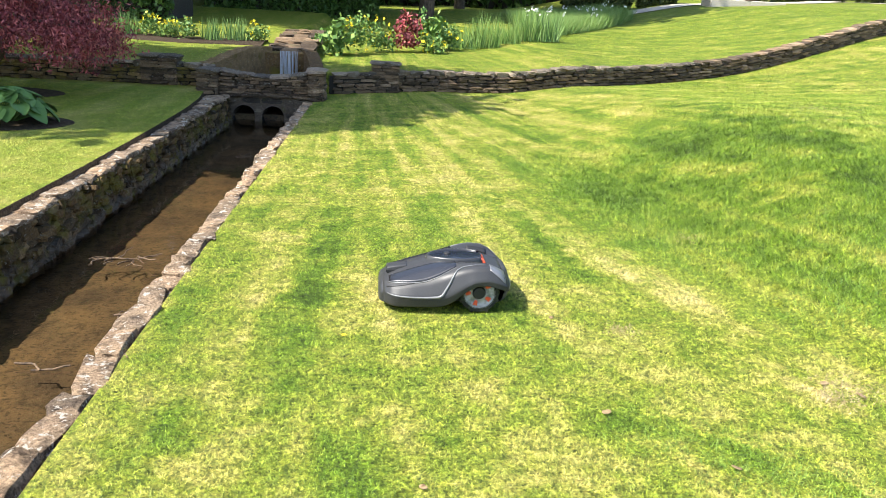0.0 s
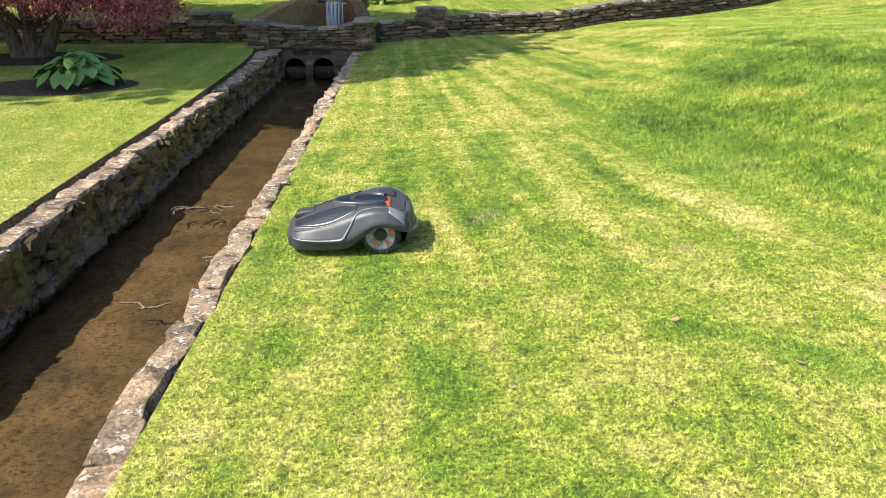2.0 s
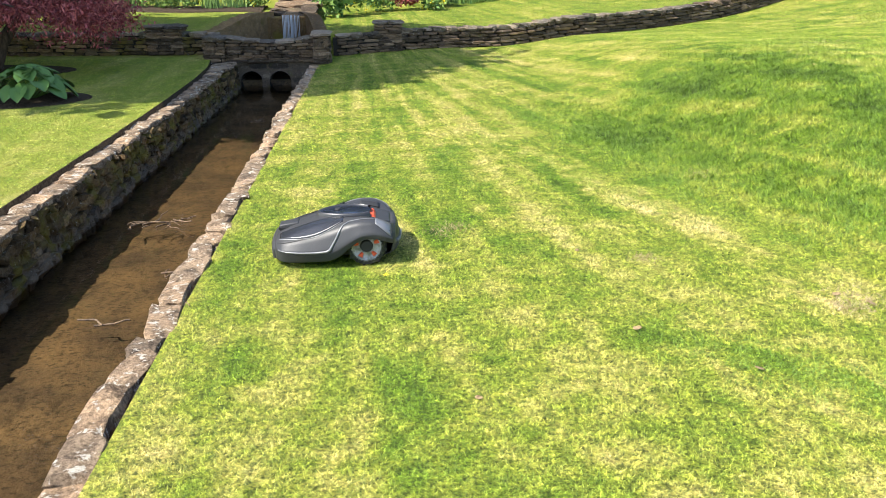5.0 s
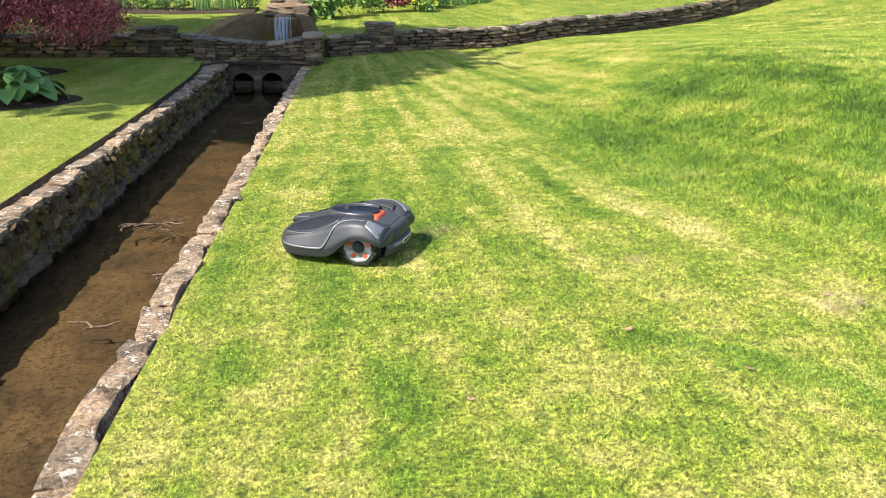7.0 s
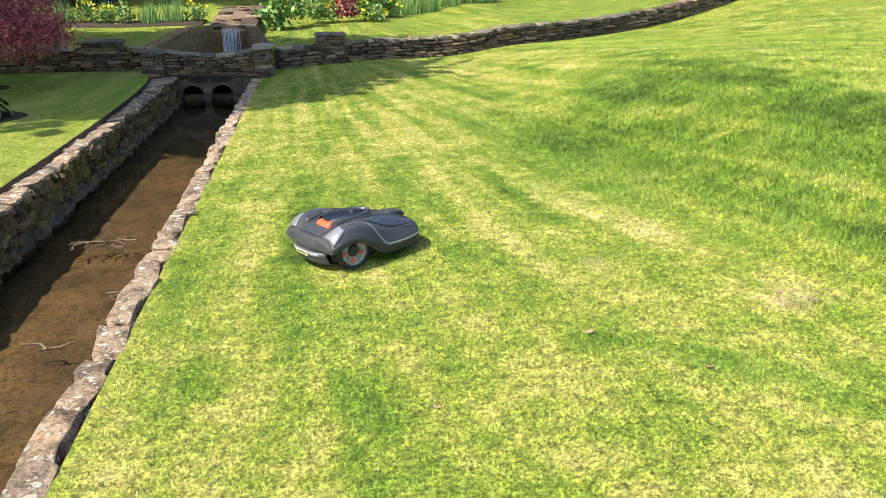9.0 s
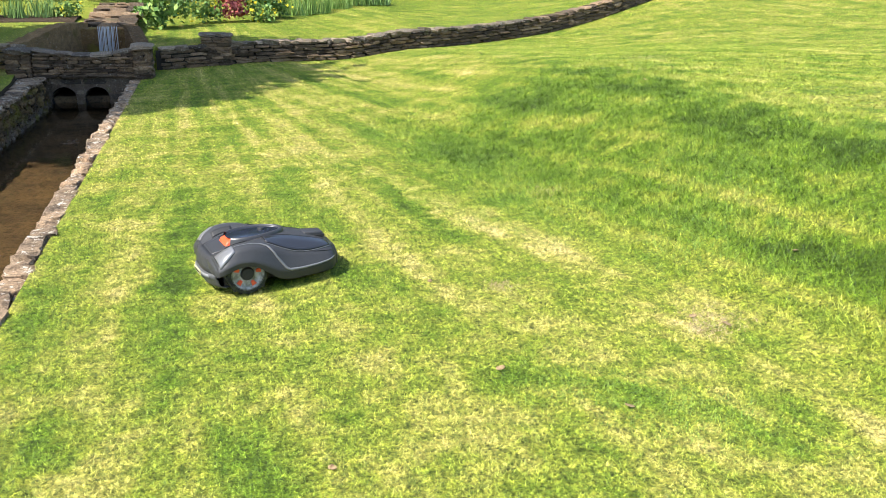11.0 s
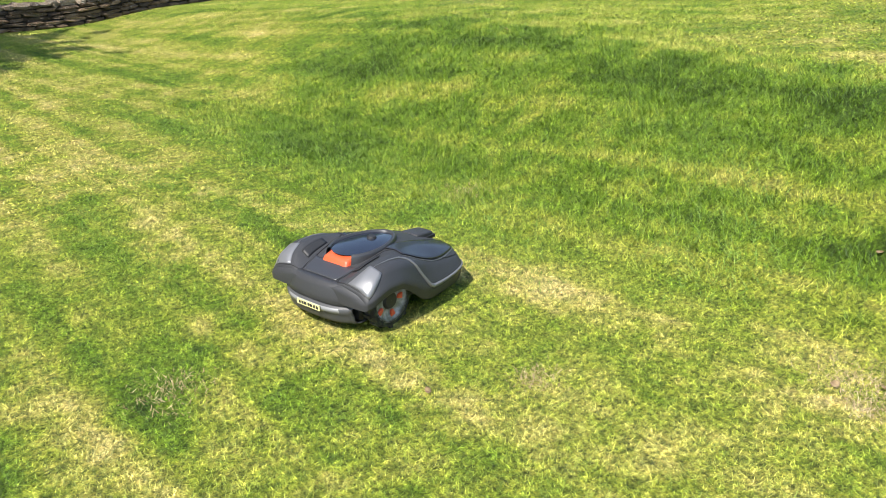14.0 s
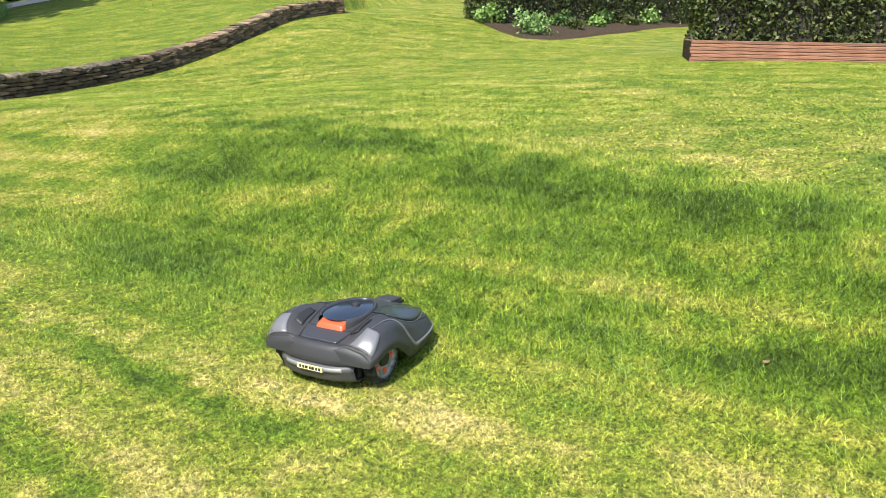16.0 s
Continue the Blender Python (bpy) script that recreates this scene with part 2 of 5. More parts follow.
CHANNELSTONE = stone_material("channel_wall_stone", (0.042, 0.030, 0.016), (0.20, 0.140, 0.070), moss=(0.16, 0.14, 0.015), moss_amount=0.8, lichen_amount=0.1, lime=True)
MORTAR = mat("dark_joint_and_fill", (0.03, 0.025, 0.02), 1)
bump(MORTAR, noise_of(MORTAR, world_coords(MORTAR), 30), 0.8, 0.02)

MUD = mat("stream_bed", (0.1, 0.07, 0.04), 0.9)
_p = world_coords(MUD)
_c = ramp(MUD, noise_of(MUD, _p, 2.2, 6, 0.62), (0.3, (0.055, 0.036, 0.022)), (0.5, (0.108, 0.072, 0.038)), (0.72, (0.175, 0.115, 0.056)))
_d = ramp(MUD, noise_of(MUD, world_coords(MUD, (1, 0.6, 1)), 11, 5, 0.7), (0.5, (1, 1, 1)), (0.68, (0.42, 0.40, 0.36)))
_c = mixed(MUD, 1.0, _c, _d, "MULTIPLY")
# scattered dark algae and leaf flecks
_d = ramp(MUD, noise_of(MUD, world_coords(MUD, (0.7, 1, 1)), 38, 5, 0.75), (0.52, (1, 1, 1)), (0.62, (0.30, 0.30, 0.28)))
link(MUD, mixed(MUD, 1.0, _c, _d, "MULTIPLY"), shader(MUD).inputs["Base Color"])
bump(MUD, noise_of(MUD, _p, 14, 5, 0.7), 0.7, 0.03)

SOIL = mat("soil", (0.035, 0.026, 0.018), 1, 0, 0.1)
_p = world_coords(SOIL)
link(SOIL, ramp(SOIL, noise_of(SOIL, _p, 30, 5, 0.7), (0.35, (0.026, 0.019, 0.013)), (0.7, (0.11, 0.08, 0.054))), shader(SOIL).inputs["Base Color"])
bump(SOIL, noise_of(SOIL, _p, 60, 4, 0.7), 1, 0.03)

WATER = bpy.data.materials.new("water")
WATER.use_nodes = True
_n = WATER.node_tree.nodes
_n.remove(_n["Principled BSDF"])
_fres = node(WATER, "ShaderNodeFresnel", IOR=1.33)
_tr = node(WATER, "ShaderNodeBsdfTransparent", Color=(0.80, 0.74, 0.62, 1))
_gl = node(WATER, "ShaderNodeBsdfGlossy", Roughness=0.06)
_mx = node(WATER, "ShaderNodeMixShader")
_bp = node(WATER, "ShaderNodeBump", Strength=0.10, Distance=0.02)
link(WATER, noise_of(WATER, world_coords(WATER, (1, 0.6, 1)), 7, 3, 0.5), _bp.inputs["Height"])
link(WATER, _bp.outputs[0], _gl.inputs["Normal"])
link(WATER, _bp.outputs[0], _fres.inputs["Normal"])
link(WATER, _fres.outputs[0], _mx.inputs[0])
link(WATER, _tr.outputs[0], _mx.inputs[1])
link(WATER, _gl.outputs[0], _mx.inputs[2])
link(WATER, _mx.outputs[0], _n["Material Output"].inputs[0])


def leaf_material(name, a, b, c, rough=0.5):
    m = mat(name, b, rough, 0, 0.3)
    geo = node(m, "ShaderNodeNewGeometry")
    link(m, ramp(m, geo.outputs["Random Per Island"], (0.0, a), (0.5, b), (1.0, c)), shader(m).inputs["Base Color"])
    return m


RED_LEAF = leaf_material("red_maple_leaves", (0.07, 0.011, 0.015), (0.24, 0.042, 0.048), (0.56, 0.16, 0.15))
TREE_LEAF = leaf_material("tree_leaves", (0.02, 0.05, 0.01), (0.05, 0.10, 0.02), (0.09, 0.16, 0.035))
HEDGE_LEAF = leaf_material("hedge_leaves", (0.018, 0.03, 0.008), (0.045, 0.065, 0.015), (0.10, 0.11, 0.03))
BORDER_LEAF = leaf_material("border_leaves", (0.05, 0.12, 0.03), (0.12, 0.22, 0.05), (0.24, 0.34, 0.08))
IRIS_LEAF = leaf_material("iris_leaves", (0.08, 0.15, 0.04), (0.14, 0.24, 0.07), (0.22, 0.33, 0.10))
HOSTA_LEAF = leaf_material("hosta_leaves", (0.035, 0.085, 0.018), (0.07, 0.145, 0.032), (0.12, 0.20, 0.05), 0.45)
MEADOW = leaf_material("meadow_grass", (0.09, 0.18, 0.04), (0.16, 0.27, 0.06), (0.28, 0.36, 0.12))
YELLOW = mat("yellow_petals", (0.75, 0.6, 0.02), 0.6)
WHITE_FLOWER = mat("white_petals", (0.8, 0.8, 0.75), 0.6)
BARK = mat("bark", (0.09, 0.065, 0.045), 0.95, 0, 0.15)
_p = world_coords(BARK, (1, 1, 0.25))
link(BARK, ramp(BARK, noise_of(BARK, _p, 22, 5, 0.65), (0.3, (0.035, 0.026, 0.02)), (0.7, (0.15, 0.11, 0.08))), shader(BARK).inputs["Base Color"])
bump(BARK, noise_of(BARK, _p, 30, 5, 0.7), 1, 0.03)


# ---- shapes ----
def smooth(t):
    t = np.clip(t, 0, 1)
    return t * t * (3 - 2 * t)


def part(name, bm, material, parent=None, label="", shade=False):
    me = bpy.data.meshes.new(name)
    bm.to_mesh(me)
    bm.free()
    return placed(name, me, material, parent, label, shade)


def placed(name, me, material, parent=None, label="", shade=False):
    if material is not None and not me.materials:
        me.materials.append(material)
    if shade:
        me.shade_smooth()
    ob = new(name, me)
    ob.parent = parent
    if label:
        ob["label"] = label
    return ob


def thing(name, m, label, category, group="", kind=""):
    ob = new(name)
    ob.matrix_basis = m
    return tagged(ob, label, category, group, kind)


def mesh_of(name, verts, faces, material=None):
    me = bpy.data.meshes.new(name)
    me.from_pydata([tuple(v) for v in verts], [], [tuple(f) for f in faces])
    me.update()
    if material:
        me.materials.append(material)
    return me


def fast_mesh(name, verts, size, material):
    """A mesh of separate faces of `size` corners each, from one array of corners."""
    verts = np.asarray(verts, np.float32).reshape(-1, 3)
    n = len(verts)
    me = bpy.data.meshes.new(name)
    me.vertices.add(n)
    me.vertices.foreach_set("co", verts.ravel())
    me.loops.add(n)
    me.loops.foreach_set("vertex_index", np.arange(n, dtype=np.int32))
    me.polygons.add(n // size)
    me.polygons.foreach_set("loop_start", np.arange(0, n, size, dtype=np.int32))
    me.polygons.foreach_set("loop_total", np.full(n // size, size, dtype=np.int32))
    me.update(calc_edges=True)
    me.materials.append(material)
    return me


def box(bm, x0, x1, y0, y1, z0, z1):
    m = Matrix.Translation(((x0 + x1) / 2, (y0 + y1) / 2, (z0 + z1) / 2)) @ Matrix.Diagonal((x1 - x0, y1 - y0, z1 - z0, 1))
    return bmesh.ops.create_cube(bm, size=1, matrix=m)["verts"]


def bevelled(bm, width, segments=2):
    bmesh.ops.bevel(bm, geom=list(bm.edges), offset=width, segments=segments, affect="EDGES", profile=0.6)
    return bm


def grid_mesh(name, pts, material, close_v=False):
    """A sheet from an array of points, rows by columns."""
    rows, cols = pts.shape[:2]
    faces = []
    for i in range(rows - 1):
        for j in range(cols if close_v else cols - 1):
            k = (j + 1) % cols
            faces.append((i * cols + j, (i + 1) * cols + j, (i + 1) * cols + k, i * cols + k))
    return mesh_of(name, pts.reshape(-1, 3), faces, material)


# ---- the ground ----
def wall_y(x):
    """The line of the garden wall's foot."""
    return np.interp(x, (-60, -9, -6, -2.6, -0.3, 1.05, 3.6, 5.3, 8.0, 11.2, 17.5, 24, 60), (20, 16.8, 16.2, 16.3, 16.8, 17.3, 17.9, 18.6, 19.9, 21.3, 24.8, 28, 45))


def lawn_edge(y):
    """The line where the left lawn is cut back from the channel; it swings away before the bridge."""
    return np.interp(y, (0, 11.0, 13.0, 14.4, 15.7), (-2.19, -2.19, -2.22, -2.29, -2.46))


def low_ground(x, y):
    z = 0.01 + 0.045 * np.clip(x + 0.5, 0, 2.0)
    rise = 0.65 - 0.45 * smooth((y - 10) / 9)
    z = z + rise * smooth((x - 3.0) / 2.4) + 0.03 * np.clip(x - 5.4, 0, 60)
    z = z + 0.11 * np.clip(y - 13, 0, 14) * smooth((x - 7) / 8)
    z = z + 0.02 * np.sin(x * 1.3 + 0.5) * np.sin(y * 0.9) * smooth((x - 1.5) / 3)
    return np.where(x < -1.5, 0.065 + 0.007 * np.clip(y - 9, 0, 8), z)


def high_ground(x, y):
    w = wall_y(x)
    z = low_ground(np.maximum(x, -0.5), w) + 0.40 + (0.045 - 0.022 * smooth((x - 5) / 7)) * np.minimum(y - w, 22) + 0.01 * np.clip(y - 40, 0, 200)
    return np.where(x < -1.5, 0.50 + 0.045 * (y - w) + 0.02 * np.clip(y - 30, 0, 200), z)


def ground_z(x, y):
    x, y = np.asarray(x, float), np.asarray(y, float)
    w = wall_y(x)
    up = smooth((y - w - 0.06) / 0.14)
    z = low_ground(x, y) * (1 - up) + high_ground(x, y) * up
    channel = (x > lawn_edge(y)) & (x < -0.505) & (y < 16.4)
    z = np.where(channel, -0.52, z)
    pool = (x > -2.45) & (x < -0.62) & (y > 15.8) & (y < 18.5)
    return np.where(pool, -0.30, z)


def steps(*spans):
    out = []
    for a, b, n in spans:
        out += list(np.linspace(a, b, n, endpoint=False))
    return np.array(out + [spans[-1][1]])


gx = steps((-400, -60, 12), (-60, -10, 25), (-10, -2.33, 60), (-2.33, -2.31, 2), (-2.31, -0.52, 9), (-0.52, -0.50, 2), (-0.50, 8, 82), (8, 20, 90), (20, 60, 30), (60, 400, 12))
gy = steps((-300, -12, 14), (-12, 0, 24), (0, 15.75, 140), (15.75, 15.82, 2), (15.82, 26, 105), (26, 60, 50), (60, 400, 16))
GX, GY = np.meshgrid(gx, gy, indexing="ij")
# bend the columns of the sheet along the cut edge of the left lawn
GX = GX + (lawn_edge(GY) + 2.32) * np.clip(1 - np.abs(GX + 2.32) / 0.7, 0, 1)
GZ = ground_z(GX, GY)
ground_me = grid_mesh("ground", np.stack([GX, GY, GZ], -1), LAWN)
ground_me.materials.append(MUD)
ground_me.materials.append(SOIL)
ncols = len(gy)
for poly in ground_me.polygons:
    c = poly.center
    if lawn_edge(c.y) - 0.02 < c.x < -0.50 and c.y < 18.6 and c.z < 0.07:
        # soil on the cut faces, its dark tone also painting their shadow
        poly.material_index = 2 if c.x < -2.02 or c.x > -0.53 else 1
ground_me.shade_smooth()
ground = tagged(placed("ground", ground_me, None), "short mown lawn with dry straw stripes, rising to a grassy bank", "lawn", kind="structure")


# ---- stones ----
rng = np.random.default_rng(7)


def stone_mesh(name, seed, jitter, material, flat=1.0, cuts=1):
    """An irregular block one unit long, deep and high, with worn corners."""
    r = np.random.default_rng(seed)
    bm = bmesh.new()
    bmesh.ops.create_cube(bm, size=1)
    bmesh.ops.subdivide_edges(bm, edges=list(bm.edges), cuts=cuts, use_grid_fill=True)
    for v in bm.verts:
        worn = sum(abs(c) > 0.4 for c in v.co)
        v.co *= {3: 0.84, 2: 0.95, 1: 1.0, 0: 1.0}[worn] if cuts == 1 else {3: 0.86, 2: 0.93, 1: 0.99, 0: 1.0}[worn]
        v.co.x += r.uniform(-1, 1) * jitter
        v.co.y += r.uniform(-1, 1) * jitter
        v.co.z += r.uniform(-1, 1) * jitter * flat
    me = bpy.data.meshes.new(name)
    bm.to_mesh(me)
    bm.free()
    me.materials.append(material)
    return me


def stone_set(name, material, jitter, count=9, flat=1.0, seed=0, cuts=1):
    return [stone_mesh(name, seed + i, jitter, material, flat, cuts) for i in range(count)]


def lay(parent, name, meshes, m, size):
    """One stone as a piece of its wall."""
    ob = new(name, meshes[int(rng.integers(len(meshes)))])
    ob.parent = parent
    ob.matrix_basis = m @ Matrix.Diagonal((*size, 1))
    return ob


def joined_stones(name, stones, material, parent):
    """Many small stones as one mesh: rows of (pose, size, mesh)."""
    verts, faces = [], []
    for m, size, me in stones:
        off = len(verts)
        full = m @ Matrix.Diagonal((*size, 1))
        verts += [full @ v.co for v in me.vertices]
        faces += [[off + i for i in p.vertices] for p in me.polygons]
    ob = placed(name, mesh_of(name, verts, faces, material), None, parent)
    return tagged(ob, kind="stuff")


COPING_SET = stone_set("coping_stone", COPING, 0.075, 14, 1.3, 10, 2)
CHANNEL_SET = stone_set("stone", CHANNELSTONE, 0.13, 12, 1.1, 40)
WALL_SET = stone_set("stone", WALLSTONE, 0.10, 12, 1.1, 70)
CAP_SET = stone_set("cap_stone", stone_material("cap_stone", (0.10, 0.085, 0.07), (0.27, 0.23, 0.19), moss_amount=0.25, lichen_amount=0.5), 0.09, 9, 1.1, 100)

# ---- the stone channel ----
bm = bmesh.new()
box(bm, -0.66, -0.46, -3, 15.6, -0.62, -0.075)
channel_wall_right = tagged(part("channel_wall_right", bm, MORTAR), "low stone channel wall topped with rough lichened coping stones", "stone wall", kind="structure")
bm = bmesh.new()
box(bm, -2.24, -2.03, -3, 15.6, -0.62, -0.05)
channel_wall_left = tagged(part("channel_wall_left", bm, MORTAR), "mossy stone channel wall with pale coping stones", "stone wall", kind="structure")

# coping, and lower broken rubble between it and the grass
y = -1.0
while y < 15.45:
    n = float(rng.uniform(0.14, 0.40))
    wide = float(rng.uniform(0.14, 0.20))
    high = float(rng.uniform(0.07, 0.12))
    m = pose(-0.665 + wide / 2 + rng.uniform(-0.015, 0.015), y + n / 2, -0.04 + rng.uniform(-0.012, 0.02), rng.uniform(-6, 6), rng.uniform(-6, 6), 90 + rng.uniform(-12, 12))
    lay(channel_wall_right, "coping_stone", COPING_SET, m, (n * 1.08, wide, high))
    y += n
y = -1.0
while y < 15.45:
    n = float(rng.uniform(0.08, 0.22))
    m = pose(-0.515 + rng.uniform(-0.015, 0.012), y + n / 2, -0.065 + rng.uniform(-0.02, 0.02), rng.uniform(-14, 14), rng.uniform(-12, 12), 90 + rng.uniform(-25, 25))
    lay(channel_wall_right, "rubble_stone", COPING_SET, m, (n * 1.1, rng.uniform(0.07, 0.11), rng.uniform(0.07, 0.10)))
    y += n
# outer face of the right wall, under the coping
for z, h in ((-0.17, 0.13), (-0.32, 0.15)):
    y = 4.0
    while y < 15.4:
        n = float(rng.uniform(0.25, 0.5))
        lay(channel_wall_right, "stone", CHANNEL_SET, pose(-0.655, y + n / 2, z, rng.uniform(-3, 3), 0, 90 + rng.uniform(-3, 3)), (n, 0.08, h))
        y += n
# left wall: coping and four rough courses
y = -0.5
while y < 15.45:
    n = float(rng.uniform(0.12, 0.30))
    back = float(lawn_edge(y)) + 0.015
    wide = -1.995 - back
    m = pose(back + wide / 2 + rng.uniform(-0.015, 0.02), y + n / 2, -0.004 + 0.010 * max(0.0, y - 11) + rng.uniform(-0.012, 0.012), rng.uniform(-4, 4), rng.uniform(-5, 5), 90 + rng.uniform(-9, 9))
    lay(channel_wall_left, "coping_stone", COPING_SET, m, (n * 1.14, wide * rng.uniform(0.9, 1.1), rng.uniform(0.05, 0.075)))
    y += n
for z, h, lean in ((-0.06, 0.075, 0.015), (-0.125, 0.075, 0.005), (-0.195, 0.08, -0.01), (-0.265, 0.08, -0.03), (-0.335, 0.085, -0.05), (-0.405, 0.09, -0.075)):
    y = 2.5 + rng.uniform(0, 0.2)
    while y < 15.4:
        n = float(rng.uniform(0.08, 0.26))
        m = pose(-2.045 - lean * 0.6 + rng.uniform(-0.025, 0.025), y + n / 2, z + rng.uniform(-0.018, 0.018), rng.uniform(-7, 7), rng.uniform(-9, 9), 90 + rng.uniform(-9, 9))
        lay(channel_wall_left, "stone", CHANNEL_SET, m, (n * 1.08, 0.16, h * rng.uniform(0.85, 1.3)))
        y += n

water_pts = np.array([[(x, y, -0.40) for y in np.linspace(-3, 16.2, 60)] for x in (-2.05, -1.3, -0.62)])
tagged(placed("water", grid_mesh("water", water_pts, WATER), None), "shallow clear stream over a brown silty bed", "water", kind="structure")

# soil strip along the lawn's cut edge beside the left coping, darkened for its shadow
bm = bmesh.new()
box(bm, -2.24, -2.12, -2, 13.2, -0.30, -0.015)
tagged(part("soil_edge", bm, SOIL), "soil in the cut edge of the lawn, darkened for its shadow", "soil", kind="structure")

# twigs and leaf litter lying in the stream
TWIG = mat("wet_twig", (0.09, 0.055, 0.03), 0.7)
link(TWIG, ramp(TWIG, noise_of(TWIG, world_coords(TWIG), 40, 3, 0.6), (0.3, (0.035, 0.022, 0.014)), (0.72, (0.20, 0.13, 0.07))), shader(TWIG).inputs["Base Color"])


def twig_pile(x, y, count, spread, length):
    pile = thing("twig_pile", pose(x, y, -0.41), "tangle of pale dead twigs caught in the shallow stream", "twigs")
    for k in range(count):
        cu = bpy.data.curves.new("twig", "CURVE")
        cu.dimensions, cu.bevel_depth, cu.bevel_resolution = "3D", float(rng.uniform(0.003, 0.008)), 1
        sp = cu.splines.new("POLY")
        sp.points.add(5)
        a = rng.uniform(0, 2 * math.pi)
        p = np.array((rng.uniform(-1, 1) * spread, rng.uniform(-0.4, 0.4) * spread, rng.uniform(0.0, 0.05)))
        for q in sp.points:
            q.co = (*p, 1)
            a += rng.uniform(-0.9, 0.9)
            p = p + np.array((math.cos(a), math.sin(a), rng.uniform(-0.12, 0.2))) * length * rng.uniform(0.1, 0.26)
        cu.materials.append(TWIG)
        ob = new("twig", cu)
        ob.parent = pile
    return pile


twig_pile(-1.36, 7.15, 15, 0.17, 0.25)
twig_pile(-0.90, 5.75, 9, 0.09, 0.22)
twig_pile(-1.15, 12.0, 6, 0.07, 0.12)
twig_pile(-1.2, 4.95, 2, 0.05, 0.26)
LITTER = mat("dead_leaf_litter", (0.05, 0.035, 0.022), 0.8)
n = 1500
p = np.stack([rng.uniform(-1.98, -0.7, n), rng.uniform(2, 14.5, n), np.full(n, -0.505) + rng.uniform(0, 0.02, n)], -1)
a = rng.uniform(0, 2 * np.pi, n)
s = rng.uniform(0.004, 0.016, n)[:, None]
u = np.stack([np.cos(a), np.sin(a), np.zeros(n)], -1) * s
v = np.stack([-np.sin(a), np.cos(a), 0.3 * np.ones(n)], -1) * s * 0.35
tagged(placed("leaf_litter", fast_mesh("leaf_litter", np.stack([p - u, p + v, p + u, p - v], 1), 4, LITTER), None), "dark scraps of dead leaves on the stream bed", "leaf litter", kind="stuff")

# ---- the bridge ----
BY = 15.62
bridge = thing("bridge", pose(0, 0, 0), "small old stone bridge with two round culvert arches", "bridge", kind="structure")
ARCHES = (-1.745, -1.225)
AR, AZ = 0.20, -0.315
xs = np.linspace(-2.16, -0.60, 79)
under = np.full(len(xs), -0.6)
for c in ARCHES:
    inside = np.abs(xs - c) < AR
    under[inside] = AZ + np.sqrt(AR**2 - (xs[inside] - c) ** 2)
FACE = stone_material("bridge_face_stone", (0.06, 0.05, 0.042), (0.16, 0.135, 0.11), moss_amount=0.3, lichen_amount=0.2)
top = np.full(len(xs), 0.075)
pts = np.array([np.stack([xs, np.full(len(xs), BY + d), z], -1) for d, z in ((0.7, under), (0.0, under), (0.0, top), (0.7, top))])
placed("face", grid_mesh("face", pts, FACE), None, bridge)
for c in ARCHES:
    a = np.linspace(0, 2 * np.pi, 25)
    pts = np.array([np.stack([c + AR * np.cos(a), np.full(25, y0), AZ + AR * np.sin(a)], -1) for y0 in (BY + 0.001, BY + 2.6)])
    placed("culvert", grid_mesh("culvert", pts, MORTAR), None, bridge)
    bm = bmesh.new()
    bmesh.ops.create_circle(bm, cap_ends=True, segments=24, radius=AR, matrix=pose(c, BY + 2.6, AZ, 90))
    part("culvert_end", bm, MORTAR, bridge)
bm = bmesh.new()
box(bm, -2.2, -0.58, BY + 0.02, BY + 0.55, 0.06, 0.40)
part("parapet_core", bm, MORTAR, bridge)
for x0, x1, zt in ((-2.56, -2.18, 0.47), (-0.60, -0.31, 0.55)):
    bm = bmesh.new()
    box(bm, x0 + 0.03, x1 - 0.03, BY - 0.08, BY + 0.45, -0.55, zt - 0.03)
    part("pier_core", bm, MORTAR, bridge)
    z = -0.05
    while z < zt - 0.05:
        h = float(rng.uniform(0.04, 0.075))
        x = x0
        while x < x1 - 0.03:
            n = min(float(rng.uniform(0.14, 0.32)), x1 - x)
            lay(bridge, "stone", WALL_SET, pose(x + n / 2, BY - 0.07, z + h / 2, 0, rng.uniform(-2, 2), rng.uniform(-3, 3)), (n, 0.14, h))
            x += n
        for xe in (x0 + 0.05, x1 - 0.05):
            lay(bridge, "stone", WALL_SET, pose(xe, BY + 0.18, z + h / 2, 0, 0, 90 + rng.uniform(-3, 3)), (0.48, 0.14, h))
        z += h
    lay(bridge, "cap_stone", CAP_SET, pose((x0 + x1) / 2, BY + 0.16, zt, 0, rng.uniform(-2, 2), 0), (x1 - x0 + 0.08, 0.66, 0.075))


def dip(x):
    """The parapet sags towards its middle."""
    return 0.40 + 0.10 * ((x + 1.39) / 0.8) ** 2


z = 0.09
while z < 0.46:
    h = float(rng.uniform(0.035, 0.065))
    x = -2.18
    while x < -0.62:
        n = float(rng.uniform(0.12, 0.36))
        if z + h < dip(x + n / 2) + 0.03:
            lay(bridge, "stone", WALL_SET, pose(x + n / 2, BY - 0.005 + rng.uniform(-0.01, 0.01), z + h / 2, 0, rng.uniform(-2, 2), rng.uniform(-3, 3)), (n * 0.96, rng.uniform(0.09, 0.15), h * 0.92))
        x += n
    z += h
x = -2.16
while x < -0.62:
    n = float(rng.uniform(0.2, 0.42))
    slope = math.degrees(math.atan(0.25 * (x + n / 2 + 1.39)))
    lay(bridge, "cap_stone", CAP_SET, pose(x + n / 2, BY + 0.18, dip(x + n / 2), 0, -slope + rng.uniform(-2, 2), rng.uniform(-3, 3)), (n * 1.04, 0.48, 0.06))
    x += n
